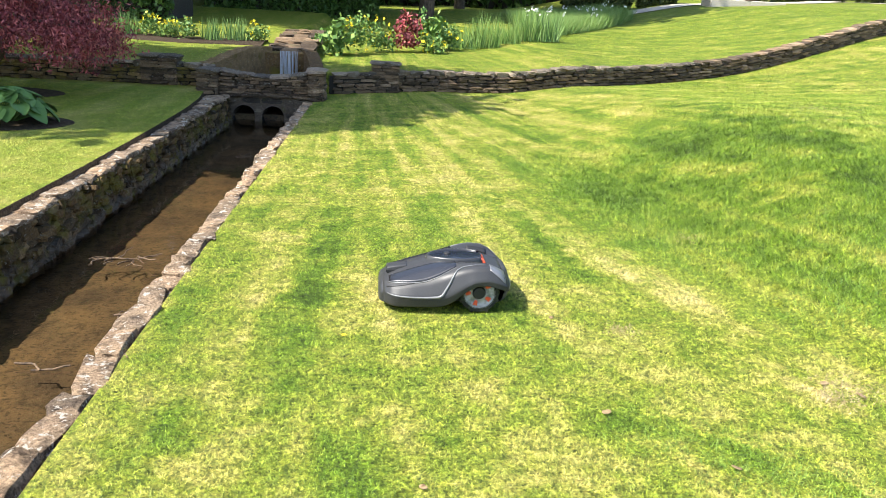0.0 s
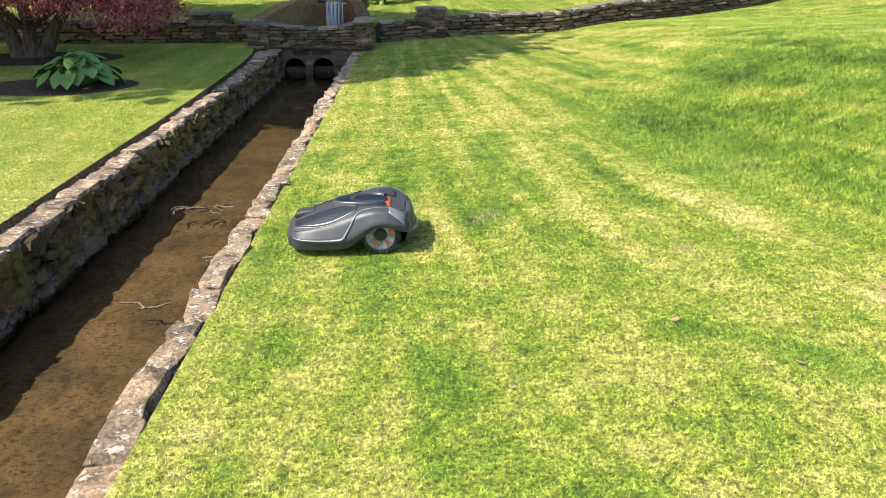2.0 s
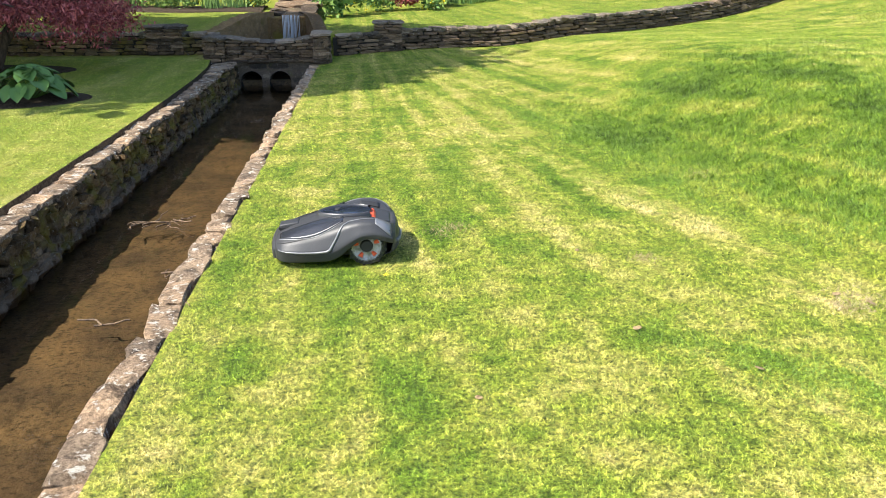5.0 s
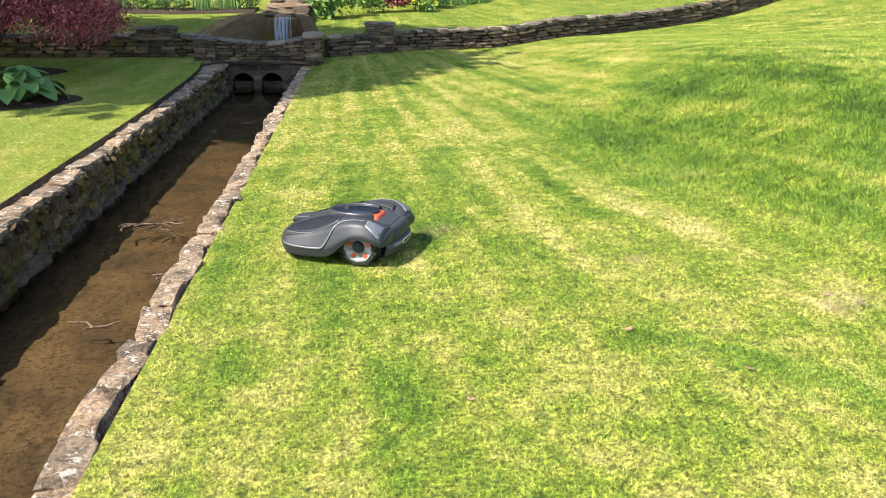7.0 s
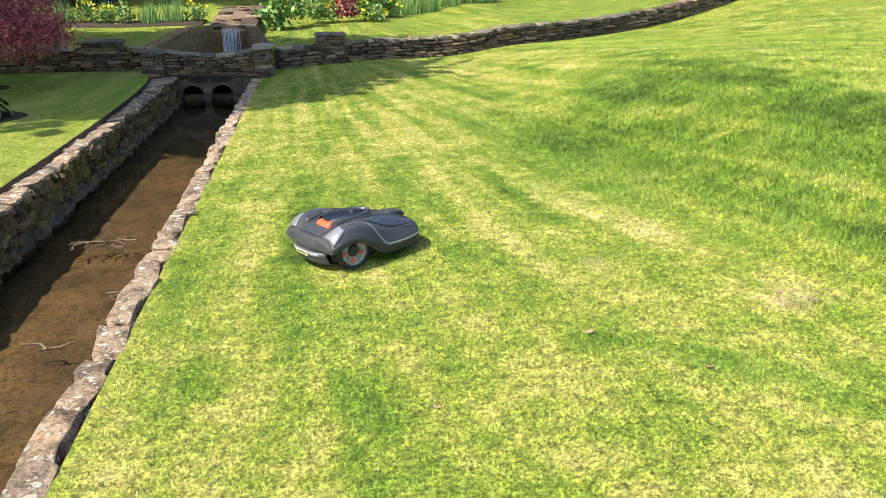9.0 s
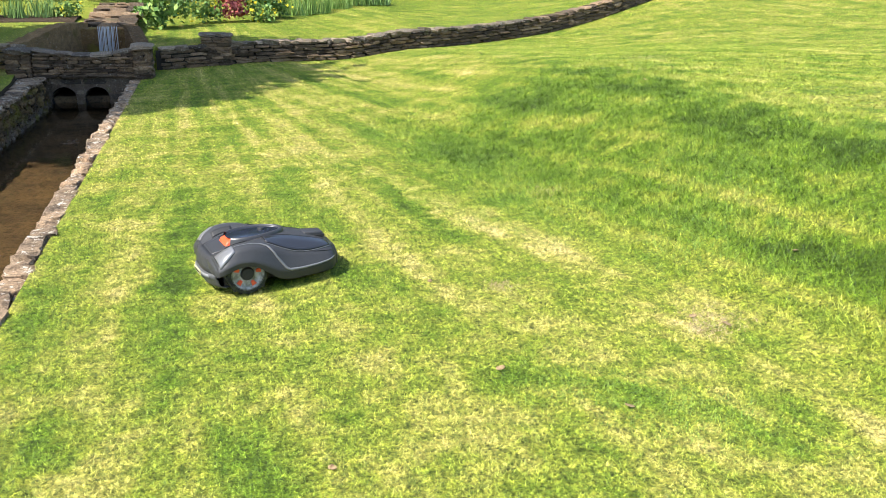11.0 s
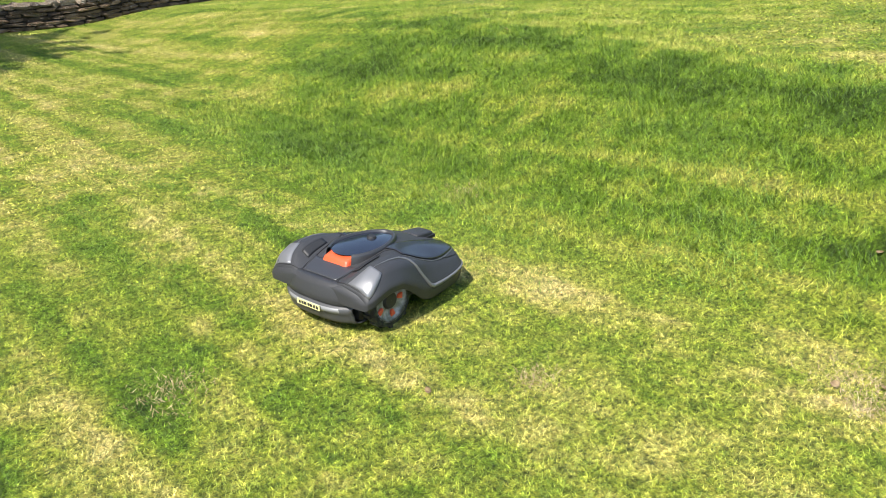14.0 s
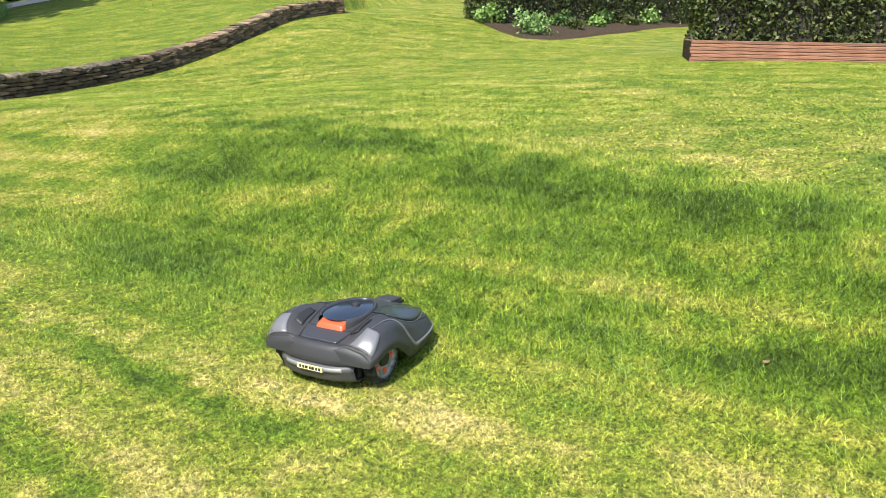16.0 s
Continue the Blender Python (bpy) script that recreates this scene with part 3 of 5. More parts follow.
# ledge over the arches, and a few blocks in the face
x = -2.16
while x < -0.62:
    n = float(rng.uniform(0.3, 0.55))
    lay(bridge, "ledge_stone", WALL_SET, pose(x + n / 2, BY - 0.02, 0.075, 0, 0, rng.uniform(-1, 1)), (n, 0.14, 0.05))
    x += n
for x0, x1, z, h in ((-2.14, -1.98, -0.28, 0.10), (-1.54, -1.43, -0.30, 0.09), (-1.54, -1.43, -0.20, 0.08), (-1.01, -0.70, -0.28, 0.10), (-1.0, -0.68, -0.17, 0.09), (-2.14, -1.97, -0.17, 0.09), (-2.13, -1.80, -0.03, 0.10), (-1.78, -1.45, -0.02, 0.10), (-1.43, -1.05, -0.02, 0.10), (-1.03, -0.66, -0.03, 0.10)):
    lay(bridge, "stone", stone_set("stone", FACE, 0.04, 1, 1.0, int(1000 + 100 * x0)), pose((x0 + x1) / 2, BY + 0.028, z, 0, 0, 0), (x1 - x0, 0.08, h))


# ---- garden walls ----
def build_wall(name, label, x_from, x_to, height, parts_to, plinths, stones):
    """A dry stone wall along the terrace foot; courses of stones, rough caps, square plinths."""
    xs = np.arange(min(x_from, x_to), max(x_from, x_to) + 0.01, 0.1)
    ys = wall_y(xs)
    foot = low_ground(xs, ys)
    core = np.array([np.stack([xs, ys + d, foot + z], -1) for d, z in ((0.03, -0.3), (0.03, height - 0.05), (0.27, height - 0.05), (0.27, -0.3))])
    wall = tagged(placed(name, grid_mesh(name, core, MORTAR), None), label, "stone wall", kind="structure")
    s = np.concatenate([[0], np.cumsum(np.hypot(np.diff(xs), np.diff(ys)))])
    far = []
    count = 0
    levels = np.linspace(0, height - 0.06, 6)
    for c in range(len(levels)):
        cap = c == len(levels) - 1
        h = 0.075 if cap else (levels[c + 1] - levels[c])
        p = rng.uniform(0, 0.15)
        while p < s[-1]:
            n = float(rng.uniform(0.14, 0.46)) if not cap else float(rng.uniform(0.12, 0.34))
            mid = min(p + n / 2, s[-1])
            x = float(np.interp(mid, s, xs))
            yy = float(wall_y(x))
            x2 = x + 0.05
            tilt = math.atan2(float(low_ground(x2, wall_y(x2)) - low_ground(x, yy)), 0.05)
            turn = math.atan2(float(wall_y(x2)) - yy, 0.05)
            z = float(low_ground(x, yy)) + levels[c] + h / 2
            m = pose(x, yy + (0.13 if cap else 0.03) + rng.uniform(-0.015, 0.015), z + rng.uniform(-0.008, 0.008), rng.uniform(-3, 3), -math.degrees(tilt) * 0.8 + rng.uniform(-2.5, 2.5), math.degrees(turn) + rng.uniform(-4, 4))
            size = (n * (1.0 if cap else 0.93), 0.34 if cap else rng.uniform(0.11, 0.17), h * (rng.uniform(0.78, 0.95) if not cap else rng.uniform(0.7, 1.5)))
            meshes = CAP_SET if cap else stones
            if x < parts_to:
                lay(wall, "cap_stone" if cap else "stone", meshes, m, size)
            else:
                far.append((m, size, meshes[int(rng.integers(9))]))
            p += n
    if far:
        joined_stones("far_stones", far, FARSTONE, wall)
    for x0, x1, zt in plinths:
        yy = float(wall_y((x0 + x1) / 2)) - 0.06
        base = float(low_ground((x0 + x1) / 2, yy))
        bm = bmesh.new()
        box(bm, x0 + 0.03, x1 - 0.03, yy + 0.02, yy + 0.42, base - 0.2, base + zt - 0.04)
        part("plinth_core", bm, MORTAR, wall)
        z = base
        while z < base + zt - 0.05:
            h = float(rng.uniform(0.045, 0.075))
            x = x0
            while x < x1 - 0.02:
                n = min(float(rng.uniform(0.16, 0.34)), x1 - x)
                lay(wall, "stone", WALL_SET, pose(x + n / 2, yy + 0.03, z + h / 2, 0, rng.uniform(-2, 2), rng.uniform(-3, 3)), (n, 0.13, h))
                x += n
            for xe in (x0 + 0.06, x1 - 0.06):
                lay(wall, "stone", WALL_SET, pose(xe, yy + 0.22, z + h / 2, 0, 0, 90), (0.42, 0.13, h))
            z += h
        for k in range(2):
            w2 = (x1 - x0 + 0.08) / 2
            lay(wall, "cap_stone", CAP_SET, pose(x0 - 0.04 + w2 * (k + 0.5), yy + 0.2, base + zt, 0, rng.uniform(-2, 2), rng.uniform(-3, 3)), (w2 * 1.03, 0.52, 0.07))
    return wall


build_wall("wall_right", "low curved dry stone garden wall holding the upper lawn", -0.3, 17.6, 0.40, 8.2, ((0.52, 1.07, 0.57), (16.9, 17.6, 0.62)), WALL_SET)
build_wall("wall_left", "low mossy dry stone garden wall beyond the red maple", -12, -2.5, 0.40, 50, ((-3.72, -3.06, 0.52),), stone_set("stone", MOSSYWALL, 0.08, 9, 0.9, 130))

# ---- pool and waterfall behind the bridge ----
pool = thing("pool_basin", pose(0, 0, 0), "stained stone basin under a small waterfall", "basin", kind="structure")
STAINED = stone_material("stained_basin_stone", (0.07, 0.048, 0.025), (0.42, 0.28, 0.14), moss=(0.12, 0.10, 0.02), moss_amount=0.5, lichen_amount=0.1)
for pts in ([(-2.62, 16.3, 0.50), (-1.62, 18.55, 0.78)], [(-0.58, 16.3, 0.50), (-0.98, 18.55, 0.74)]):
    (x0, y0, z0), (x1, y1, z1) = pts
    side = np.array([0.26 if x0 < -1.5 else -0.26, 0, 0])
    n = 24
    rows = []
    for k in range(n + 1):
        f = k / n
        p = np.array([x0 + (x1 - x0) * f, y0 + (y1 - y0) * f, 0])
        zt = z0 + (z1 - z0) * smooth(f * 1.3) + 0.015 * math.sin(k * 2.1)
        rows.append([p + (0, 0, -0.4), p + (0, 0, zt), p + (0, 0, zt) - side, p + (0, 0, -0.4) - side])
    placed("side_wall", grid_mesh("side_wall", np.array(rows), STAINED), None, pool)
bm = bmesh.new()
box(bm, -1.85, -0.80, 18.30, 18.75, -0.4, 0.68)
part("back_wall", bevelled(bm, 0.03), CHANNELSTONE, pool)
FALL = mat("falling_water", (0.75, 0.8, 0.85), 0.25, 0, 0.8)
shader(FALL).inputs["Alpha"].default_value = 0.5
fall = thing("waterfall", pose(-1.24, 18.30, 0), "thin white curtain of water falling from a stone lip", "waterfall")
for k in range(13):
    x = -0.17 + k * 0.028 + rng.uniform(-0.006, 0.006)
    zs = np.linspace(0.72, -0.13, 9)
    w = rng.uniform(0.004, 0.013)
    out = rng.uniform(0.04, 0.11)
    pts = np.array([[(x + s * w * (1 + 0.6 * f) + 0.012 * f * math.sin(5 * f + k), -0.02 - out * math.sqrt(f) - 0.012 * (s == 0), z) for s in (-1, 0, 1)] for f, z in zip(np.linspace(0, 1, 9), zs)])
    placed("strand", grid_mesh("strand", pts, FALL), None, fall, shade=True)
water2 = np.array([[(x, y, -0.12) for y in np.linspace(16.2, 18.5, 8)] for x in (-2.4, -1.5, -0.6)])
tagged(placed("pool_water", grid_mesh("pool_water", water2, WATER), None), "dark still water in a stone basin", "water", kind="structure")
casc = thing("cascade", pose(-1.3, 19.0, 0), "shallow stone steps of a stream above the waterfall", "stream steps", kind="structure")
for k in range(7):
    zz = 0.68 + 0.045 * k
    for j in range(3):
        lay(casc, "step_stone", WALL_SET, pose(-0.33 + 0.33 * j, 0.2 + 0.62 * k, zz, 0, rng.uniform(-2, 2), rng.uniform(-6, 6)), (0.4, 0.75, 0.14))


# ---- plants ----
def blades_array(centers, height, width, lean, count_each=1, bend=0.5):
    """Narrow triangles that stand at the given places (n by 3)."""
    c = np.repeat(np.asarray(centers, float), count_each, 0)
    n = len(c)
    a = rng.uniform(0, 2 * np.pi, n)
    h = height * rng.uniform(0.6, 1.2, n)
    l = lean * rng.uniform(0.2, 1.0, n) * h
    b = rng.uniform(0, 2 * np.pi, n)
    side = np.stack([np.cos(a), np.sin(a), np.zeros(n)], -1) * (width / 2)
    tip = np.stack([np.cos(b) * l, np.sin(b) * l, h], -1)
    return np.stack([c - side, c + side, c + tip], 1)


def leaf_cloud(points, size, normal_jitter=1.0, long=1.6, droop=0.0):
    """A small four-cornered leaf at each point, turned at random."""
    p = np.asarray(points, float)
    n = len(p)
    u = rng.normal(size=(n, 3))
    u[:, 2] -= droop
    u /= np.linalg.norm(u, axis=1, keepdims=True)
    v = np.cross(u, rng.normal(size=(n, 3)))
    v /= np.linalg.norm(v, axis=1, keepdims=True) + 1e-9
    s = size * rng.uniform(0.6, 1.3, (n, 1))
    return np.stack([p - u * s * long / 2, p + v * s / 2, p + u * s * long / 2, p - v * s / 2], 1)


def limb(bm, a, b, ra, rb, sides=8):
    a, b = Vector(a), Vector(b)
    d = b - a
    m = Matrix.Translation((a + b) / 2) @ d.to_track_quat("Z", "Y").to_matrix().to_4x4()
    bmesh.ops.create_cone(bm, cap_ends=True, segments=sides, radius1=ra, radius2=rb, depth=d.length, matrix=m)


def clumps(center, radii, count, each, spread, shell=0.5):
    """Points in clumps strewn through an ellipsoid, denser near its skin."""
    d = rng.normal(size=(count, 3))
    d /= np.linalg.norm(d, axis=1, keepdims=True)
    r = (shell + (1 - shell) * rng.uniform(0, 1, (count, 1))) * rng.uniform(0.8, 1.08, (count, 1))
    c = np.asarray(center) + d * r * np.asarray(radii)
    return np.repeat(c, each, 0) + rng.normal(size=(count * each, 3)) * spread


def far_tree(x, y, height, radius, crown_low, label="tall leafy tree in full summer leaf", count=240, each=30, leaf=0.36):
    z = float(ground_z(x, y))
    t = thing("tree", pose(x, y, z - 0.1), label, "tree")
    bm = bmesh.new()
    limb(bm, (0, 0, 0), (0.1, 0.05, height * 0.55), 0.32, 0.2, 10)
    for k in range(6):
        a = k * 1.05
        limb(bm, (0.05, 0.03, crown_low + 0.3 * k), (math.cos(a) * radius * 0.6, math.sin(a) * radius * 0.6, crown_low + 1.5 + 0.4 * k), 0.1, 0.03, 6)
    part("trunk", bm, BARK, t)
    mid = (crown_low + height) / 2
    pts = clumps((0, 0, mid), (radius, radius, (height - crown_low) / 2), count, each, radius * 0.11, 0.45)
    placed("crown", fast_mesh("crown", leaf_cloud(pts, leaf), 4, TREE_LEAF), None, t)
    return t


# red maple
mx, my = -5.75, 13.9
maple = thing("red_maple", pose(mx, my, float(ground_z(mx, my)) - 0.02), "spreading dome-shaped red Japanese maple with a twisted trunk", "tree")
for k, (dx, dy) in enumerate(((0.0, 0.0), (0.16, 0.05), (-0.14, -0.03))):
    bm = bmesh.new()
    limb(bm, (dx, dy, 0), (dx * 2.2 + 0.05, dy * 2, 0.55), 0.15, 0.10)
    limb(bm, (dx * 2.2 + 0.05, dy * 2, 0.5), (dx * 5, dy * 8, 1.15), 0.10, 0.06)
    part("trunk", bm, BARK, maple)
for k in range(10):
    a = k * 0.628 + 0.2
    bm = bmesh.new()
    limb(bm, (0.1 * math.cos(a), 0.1 * math.sin(a), 0.55), (1.1 * math.cos(a), 1.1 * math.sin(a), 1.25), 0.06, 0.03, 6)
    limb(bm, (1.1 * math.cos(a), 1.1 * math.sin(a), 1.22), (2.0 * math.cos(a + 0.2), 2.0 * math.sin(a + 0.2), 1.1), 0.03, 0.012, 6)
    part("branch", bm, BARK, maple)
d = rng.normal(size=(620, 3))
d[:, 2] = np.abs(d[:, 2]) * 0.8 - 0.05
d /= np.linalg.norm(d, axis=1, keepdims=True)
r = rng.uniform(0.62, 1.05, (620, 1))
c = d * r * np.array((2.45, 2.2, 1.75)) + np.array((-0.1, 0, 0.55))
rim_low = 1.0 - 0.42 * np.clip((c[:, 0] - 0.6) / 1.5, 0, 1)
c[:, 2] = np.maximum(c[:, 2], rim_low + rng.uniform(0, 0.25, 620))
pts = np.repeat(c, 120, 0) + rng.normal(size=(620 * 120, 3)) * (0.15, 0.15, 0.085)
placed("crown", fast_mesh("crown", leaf_cloud(pts, 0.021, long=3.6, droop=0.9), 4, RED_LEAF), None, maple, "fine feathery dark red leaves")


def mulch_bed(x, y, rx, ry):
    n = 40
    a = np.linspace(0, 2 * np.pi, n, endpoint=False)
    rows = []
    for f, h in ((1.0, -0.03), (0.97, 0.012), (0.7, 0.03), (0.35, 0.045), (0.02, 0.05)):
        px, py = x + rx * f * np.cos(a) * (1 + 0.04 * np.sin(3 * a)), y + ry * f * np.sin(a)
        rows.append(np.stack([px, py, ground_z(px, py) + h], -1))
    return tagged(placed("mulch_bed", grid_mesh("mulch_bed", np.array(rows), SOIL, True), None), "round dark mulched bed cut into the lawn", "flower bed", kind="structure")


mulch_bed(-4.22, 11.15, 1.06, 0.72)
mulch_bed(-5.75, 14.0, 1.45, 0.85)


def hosta(x, y, scale=1.0):
    t = thing("hosta", pose(x, y, float(ground_z(x, y)) + 0.03, 0, 0, 20), "leafy hosta with broad blue-green leaves on dark mulch", "plant")
    n = 52
    for k in range(n):
        a = k * 2.399
        ring = (k + 0.5) / n
        reach = (0.05 + 0.44 * ring ** 0.8) * scale
        size = rng.uniform(0.14, 0.20) * scale
        up = (0.46 - 0.30 * ring ** 1.5) * scale
        rows = []
        for i in range(6):
            f = i / 5
            w = size * 0.66 * max(0.03, math.sin(math.pi * (0.08 + 0.88 * f) ** 0.85)) ** 0.55
            cx = reach + size * 1.25 * (f - 0.3)
            cz = up - 0.20 * size * (f * 2) ** 1.6 * (0.7 + ring)
            rows.append([(cx, -w, cz + 0.0), (cx, -w * 0.5, cz - 0.015), (cx, 0, cz - 0.03), (cx, w * 0.5, cz - 0.015), (cx, w, cz)])
        pts = np.array(rows)
        ob = placed("leaf", grid_mesh("leaf", pts, HOSTA_LEAF), None, t, shade=True)
        ob.matrix_basis = pose(0, 0, 0, rng.uniform(-22, 22), rng.uniform(-14, 10), math.degrees(a))
        bm = bmesh.new()
        limb(bm, (0, 0, 0), (reach, 0, up - 0.03), 0.007, 0.005, 5)
        st = part("stalk", bm, HOSTA_LEAF, t)
        st.matrix_basis = pose(0, 0, 0, 0, 0, math.degrees(a))
    return t


hosta(-3.85, 11.05, 0.95)


def border_plant(name, x, y, label, material, height, radius, count, blade=False, flowers=None, leaf=0.06):
    z = float(ground_z(x, y))
    t = thing(name, pose(x, y, z), label, "plant")
    if blade:
        r = radius * np.sqrt(rng.uniform(0, 1, count))
        a = rng.uniform(0, 2 * np.pi, count)
        c = np.stack([r * np.cos(a), r * np.sin(a), np.zeros(count)], -1)
        placed("leaves", fast_mesh("leaves", blades_array(c, height, leaf, 0.45), 3, material), None, t)
    else:
        pts = clumps((0, 0, height * 0.5), (radius, radius, height * 0.55), max(8, count // 14), 14, radius * 0.16, 0.3)
        pts[:, 2] = np.maximum(pts[:, 2], 0.02)
        placed("leaves", fast_mesh("leaves", leaf_cloud(pts, leaf), 4, material), None, t)
    if flowers:
        fm, n = flowers
        pts = clumps((0, 0, height * 0.62), (radius, radius, height * 0.5), n, 4, 0.03, 0.8)
        tagged(placed("flowers", fast_mesh("flowers", leaf_cloud(pts, 0.07, long=1.1), 4, fm), None, t), kind="stuff")
    return t


# long bed each side of the cascade
bx = np.linspace(-9.4, -2.1, 24)
rows = np.array([np.stack([bx, 20.75 + d + 0.12 * np.sin(2 * bx), ground_z(bx, 20.75 + d) + h], -1) for d, h in ((-0.55, -0.03), (-0.5, 0.03), (0.0, 0.06), (0.6, 0.05), (0.7, -0.03))])
tagged(placed("border_soil", grid_mesh("border_soil", rows, SOIL), None), "strip of bare dark soil under the border plants", "flower bed", kind="structure")
for x in np.arange(-8.8, -2.0, 0.50):
    yy = 20.85 + 0.22 * math.sin(x * 2)
    kind = rng.integers(3)
    if kind == 0:
        border_plant("iris_clump", x, yy, "upright clump of blue-green iris leaves", IRIS_LEAF, rng.uniform(0.4, 0.75), 0.26, 120, True, leaf=0.026)
    elif kind == 1:
        border_plant("border_plant", x, yy, "leafy green border plant in the flower bed", BORDER_LEAF, rng.uniform(0.25, 0.42), 0.30, 420, leaf=0.045)
    else:
        border_plant("flowering_plant", x, yy, "leafy border plant with small yellow flowers", BORDER_LEAF, rng.uniform(0.3, 0.55), 0.30, 420, flowers=(YELLOW, 7), leaf=0.045)
for x, yy, kind, h in ((-0.35, 20.2, 1, 0.75), (0.15, 20.6, 2, 0.9), (0.6, 21.2, 2, 0.75), (1.95, 22.2, 1, 0.9), (2.4, 22.4, 2, 0.6), (2.9, 23.2, 0, 0.6), (3.5, 23.6, 0, 0.9), (4.2, 24.4, 0, 0.6), (4.9, 25.0, 0, 0.85), (5.5, 25.4, 0, 0.5), (1.9, 21.4, 2, 0.45)):
    if kind == 0:
        border_plant("reed_clump", x, yy, "tall clump of grassy reed leaves", MEADOW, h, 0.45, 260, True, leaf=0.022)
    elif kind == 1:
        border_plant("border_plant", x, yy, "leafy green border plant in the flower bed", BORDER_LEAF, h, 0.45, 520, leaf=0.09)
    else:
        border_plant("flowering_plant", x, yy, "leafy border plant with small yellow flowers", BORDER_LEAF, h, 0.42, 480, flowers=(YELLOW, 14))
border_plant("red_shrub", 1.25, 21.3, "small crimson leaved shrub in the flower bed", RED_LEAF, 0.95, 0.42, 620, leaf=0.07)
border_plant("reed_clump", 5.3, 25.2, "dark green arching clump of grassy leaves", IRIS_LEAF, 0.8, 0.55, 260, True, leaf=0.04)

# long meadow grass with white flowers on the upper bank
mg = rng.uniform(0, 1, (26000, 2))
mxs = 5.6 + 5.6 * mg[:, 0]
mys = 27.5 + 7 * mg[:, 1] + 1.7 * np.clip(mxs - 6.2, 0, 9)
c = np.stack([mxs, mys, ground_z(mxs, mys)], -1)
tagged(placed("meadow_grass", fast_mesh("meadow_grass", blades_array(c, 0.55, 0.022, 0.9), 3, MEADOW), None), "long pale meadow grass left unmown on the upper bank", "grass", kind="stuff")
sel = c[rng.integers(0, len(c), 45)] + (0, 0, 0.6)
tagged(placed("meadow_flowers", fast_mesh("meadow_flowers", leaf_cloud(np.repeat(sel, 3, 0) + rng.normal(size=(135, 3)) * 0.05, 0.09, long=1.0), 4, WHITE_FLOWER), None), "scattered white umbel flowers above long grass", "flowers", kind="stuff")

# a tall tree off to the side shades the lawn before the wall; woods stand behind the garden
shade_tree = far_tree(-8.7, 12.8, 11.2, 3.9, 6.8, "tall leafy tree standing beside the garden", 420, 42, 0.34)
far_tree(-10.7, 12.15, 11.2, 3.9, 6.0, "tall leafy tree standing beside the garden", 520, 42, 0.36)
for x, y, h, r, low in ((-17, 27, 16, 6, 3.5), (-23, 30, 16, 6, 3), (-12, 31.5, 16, 6, 3.2), (-9.5, 27.8, 14, 4.5, 3.4), (-16, 33, 15, 6, 3), (-17, 38, 17, 6.5, 2), (-9, 40, 17, 6.5, 2), (-25, 42, 17, 7, 2), (-1.5, 42, 17, 6, 2.5), (2.4, 35, 16, 5, 6.5), (-4.5, 34.5, 15, 5, 3.5), (5, 50, 17, 7, 2), (15, 58, 17, 7, 3), (-2, 60, 18, 8, 1), (28, 60, 16, 7, 3), (-28, 26, 15, 6, 2), (42, 52, 16, 8, 2)):
    far_tree(x, y, h, r, low)

# a belt of trees closes the distance
for k in range(18):
    x = -60 + 8 * k + rng.uniform(-1.5, 1.5)
    far_tree(x, 74 + rng.uniform(-5, 6) - 0.004 * (x - 5) ** 2, rng.uniform(13, 17), rng.uniform(5.5, 7), 0.6, "distant leafy tree in a dark belt of woodland", 130, 18, 0.7)
# pale path, plinth with a stone shaft, and clipped hedges along the top of the upper lawn
GRAVEL = mat("pale_gravel", (0.42, 0.38, 0.31), 0.9)
link(GRAVEL, ramp(GRAVEL, noise_of(GRAVEL, world_coords(GRAVEL), 20, 5, 0.7), (0.3, (0.30, 0.27, 0.22)), (0.7, (0.52, 0.47, 0.39))), shader(GRAVEL).inputs["Base Color"])
px = np.linspace(9, 34, 40)
rows = np.array([np.stack([px, 38.5 + d + 0.02 * px, ground_z(px, 38.5 + d + 0.02 * px) + 0.03], -1) for d in np.linspace(0, 2.2, 6)])
tagged(placed("gravel_path", grid_mesh("gravel_path", rows, GRAVEL), None), "pale gravel path along the top of the upper lawn", "path", kind="structure")
plinth = thing("stone_plinth", pose(16.6, 37.6, float(ground_z(16.6, 37.6))), "low square stone plinth carrying a thick weathered shaft", "plinth")
bm = bmesh.new()
box(bm, -1.7, 1.7, -0.6, 0.6, -0.2, 0.22)
part("step", bevelled(bm, 0.03, 1), GRAVEL, plinth, "pale stone slab step")
bm = bmesh.new()
limb(bm, (0, 0, 0.2), (0, 0, 2.6), 0.62, 0.5, 14)
part("shaft", bm, BARK, plinth)
# ---- sleeper planter, hedge and shrub bed on the hill ----
WOOD = mat("brown_timber", (0.2, 0.1, 0.06), 0.75, 0, 0.3)
_p = coords(WOOD, (0.6, 8, 8))
_i = node(WOOD, "ShaderNodeObjectInfo")
_c = ramp(WOOD, noise_of(WOOD, _p, 6, 5, 0.6), (0.3, (0.12, 0.055, 0.035)), (0.7, (0.33, 0.17, 0.11)))
link(WOOD, mixed(WOOD, 1.0, _c, ramp(WOOD, _i.outputs["Random"], (0, (0.7, 0.7, 0.7)), (1, (1.25, 1.2, 1.15))), "MULTIPLY"), shader(WOOD).inputs["Base Color"])
bump(WOOD, noise_of(WOOD, _p, 20, 4, 0.6), 0.5, 0.01)
PX, PY, PTURN = 15.6, 11.25, -57.0
planter = thing("timber_planter", pose(PX, PY, float(ground_z(PX, PY)) - 0.02, 0, 0, PTURN), "long raised planter of stacked brown timber battens", "planter")
bm = bmesh.new()
box(bm, 0, 9, 0.05, 2.2, -0.2, 0.42)
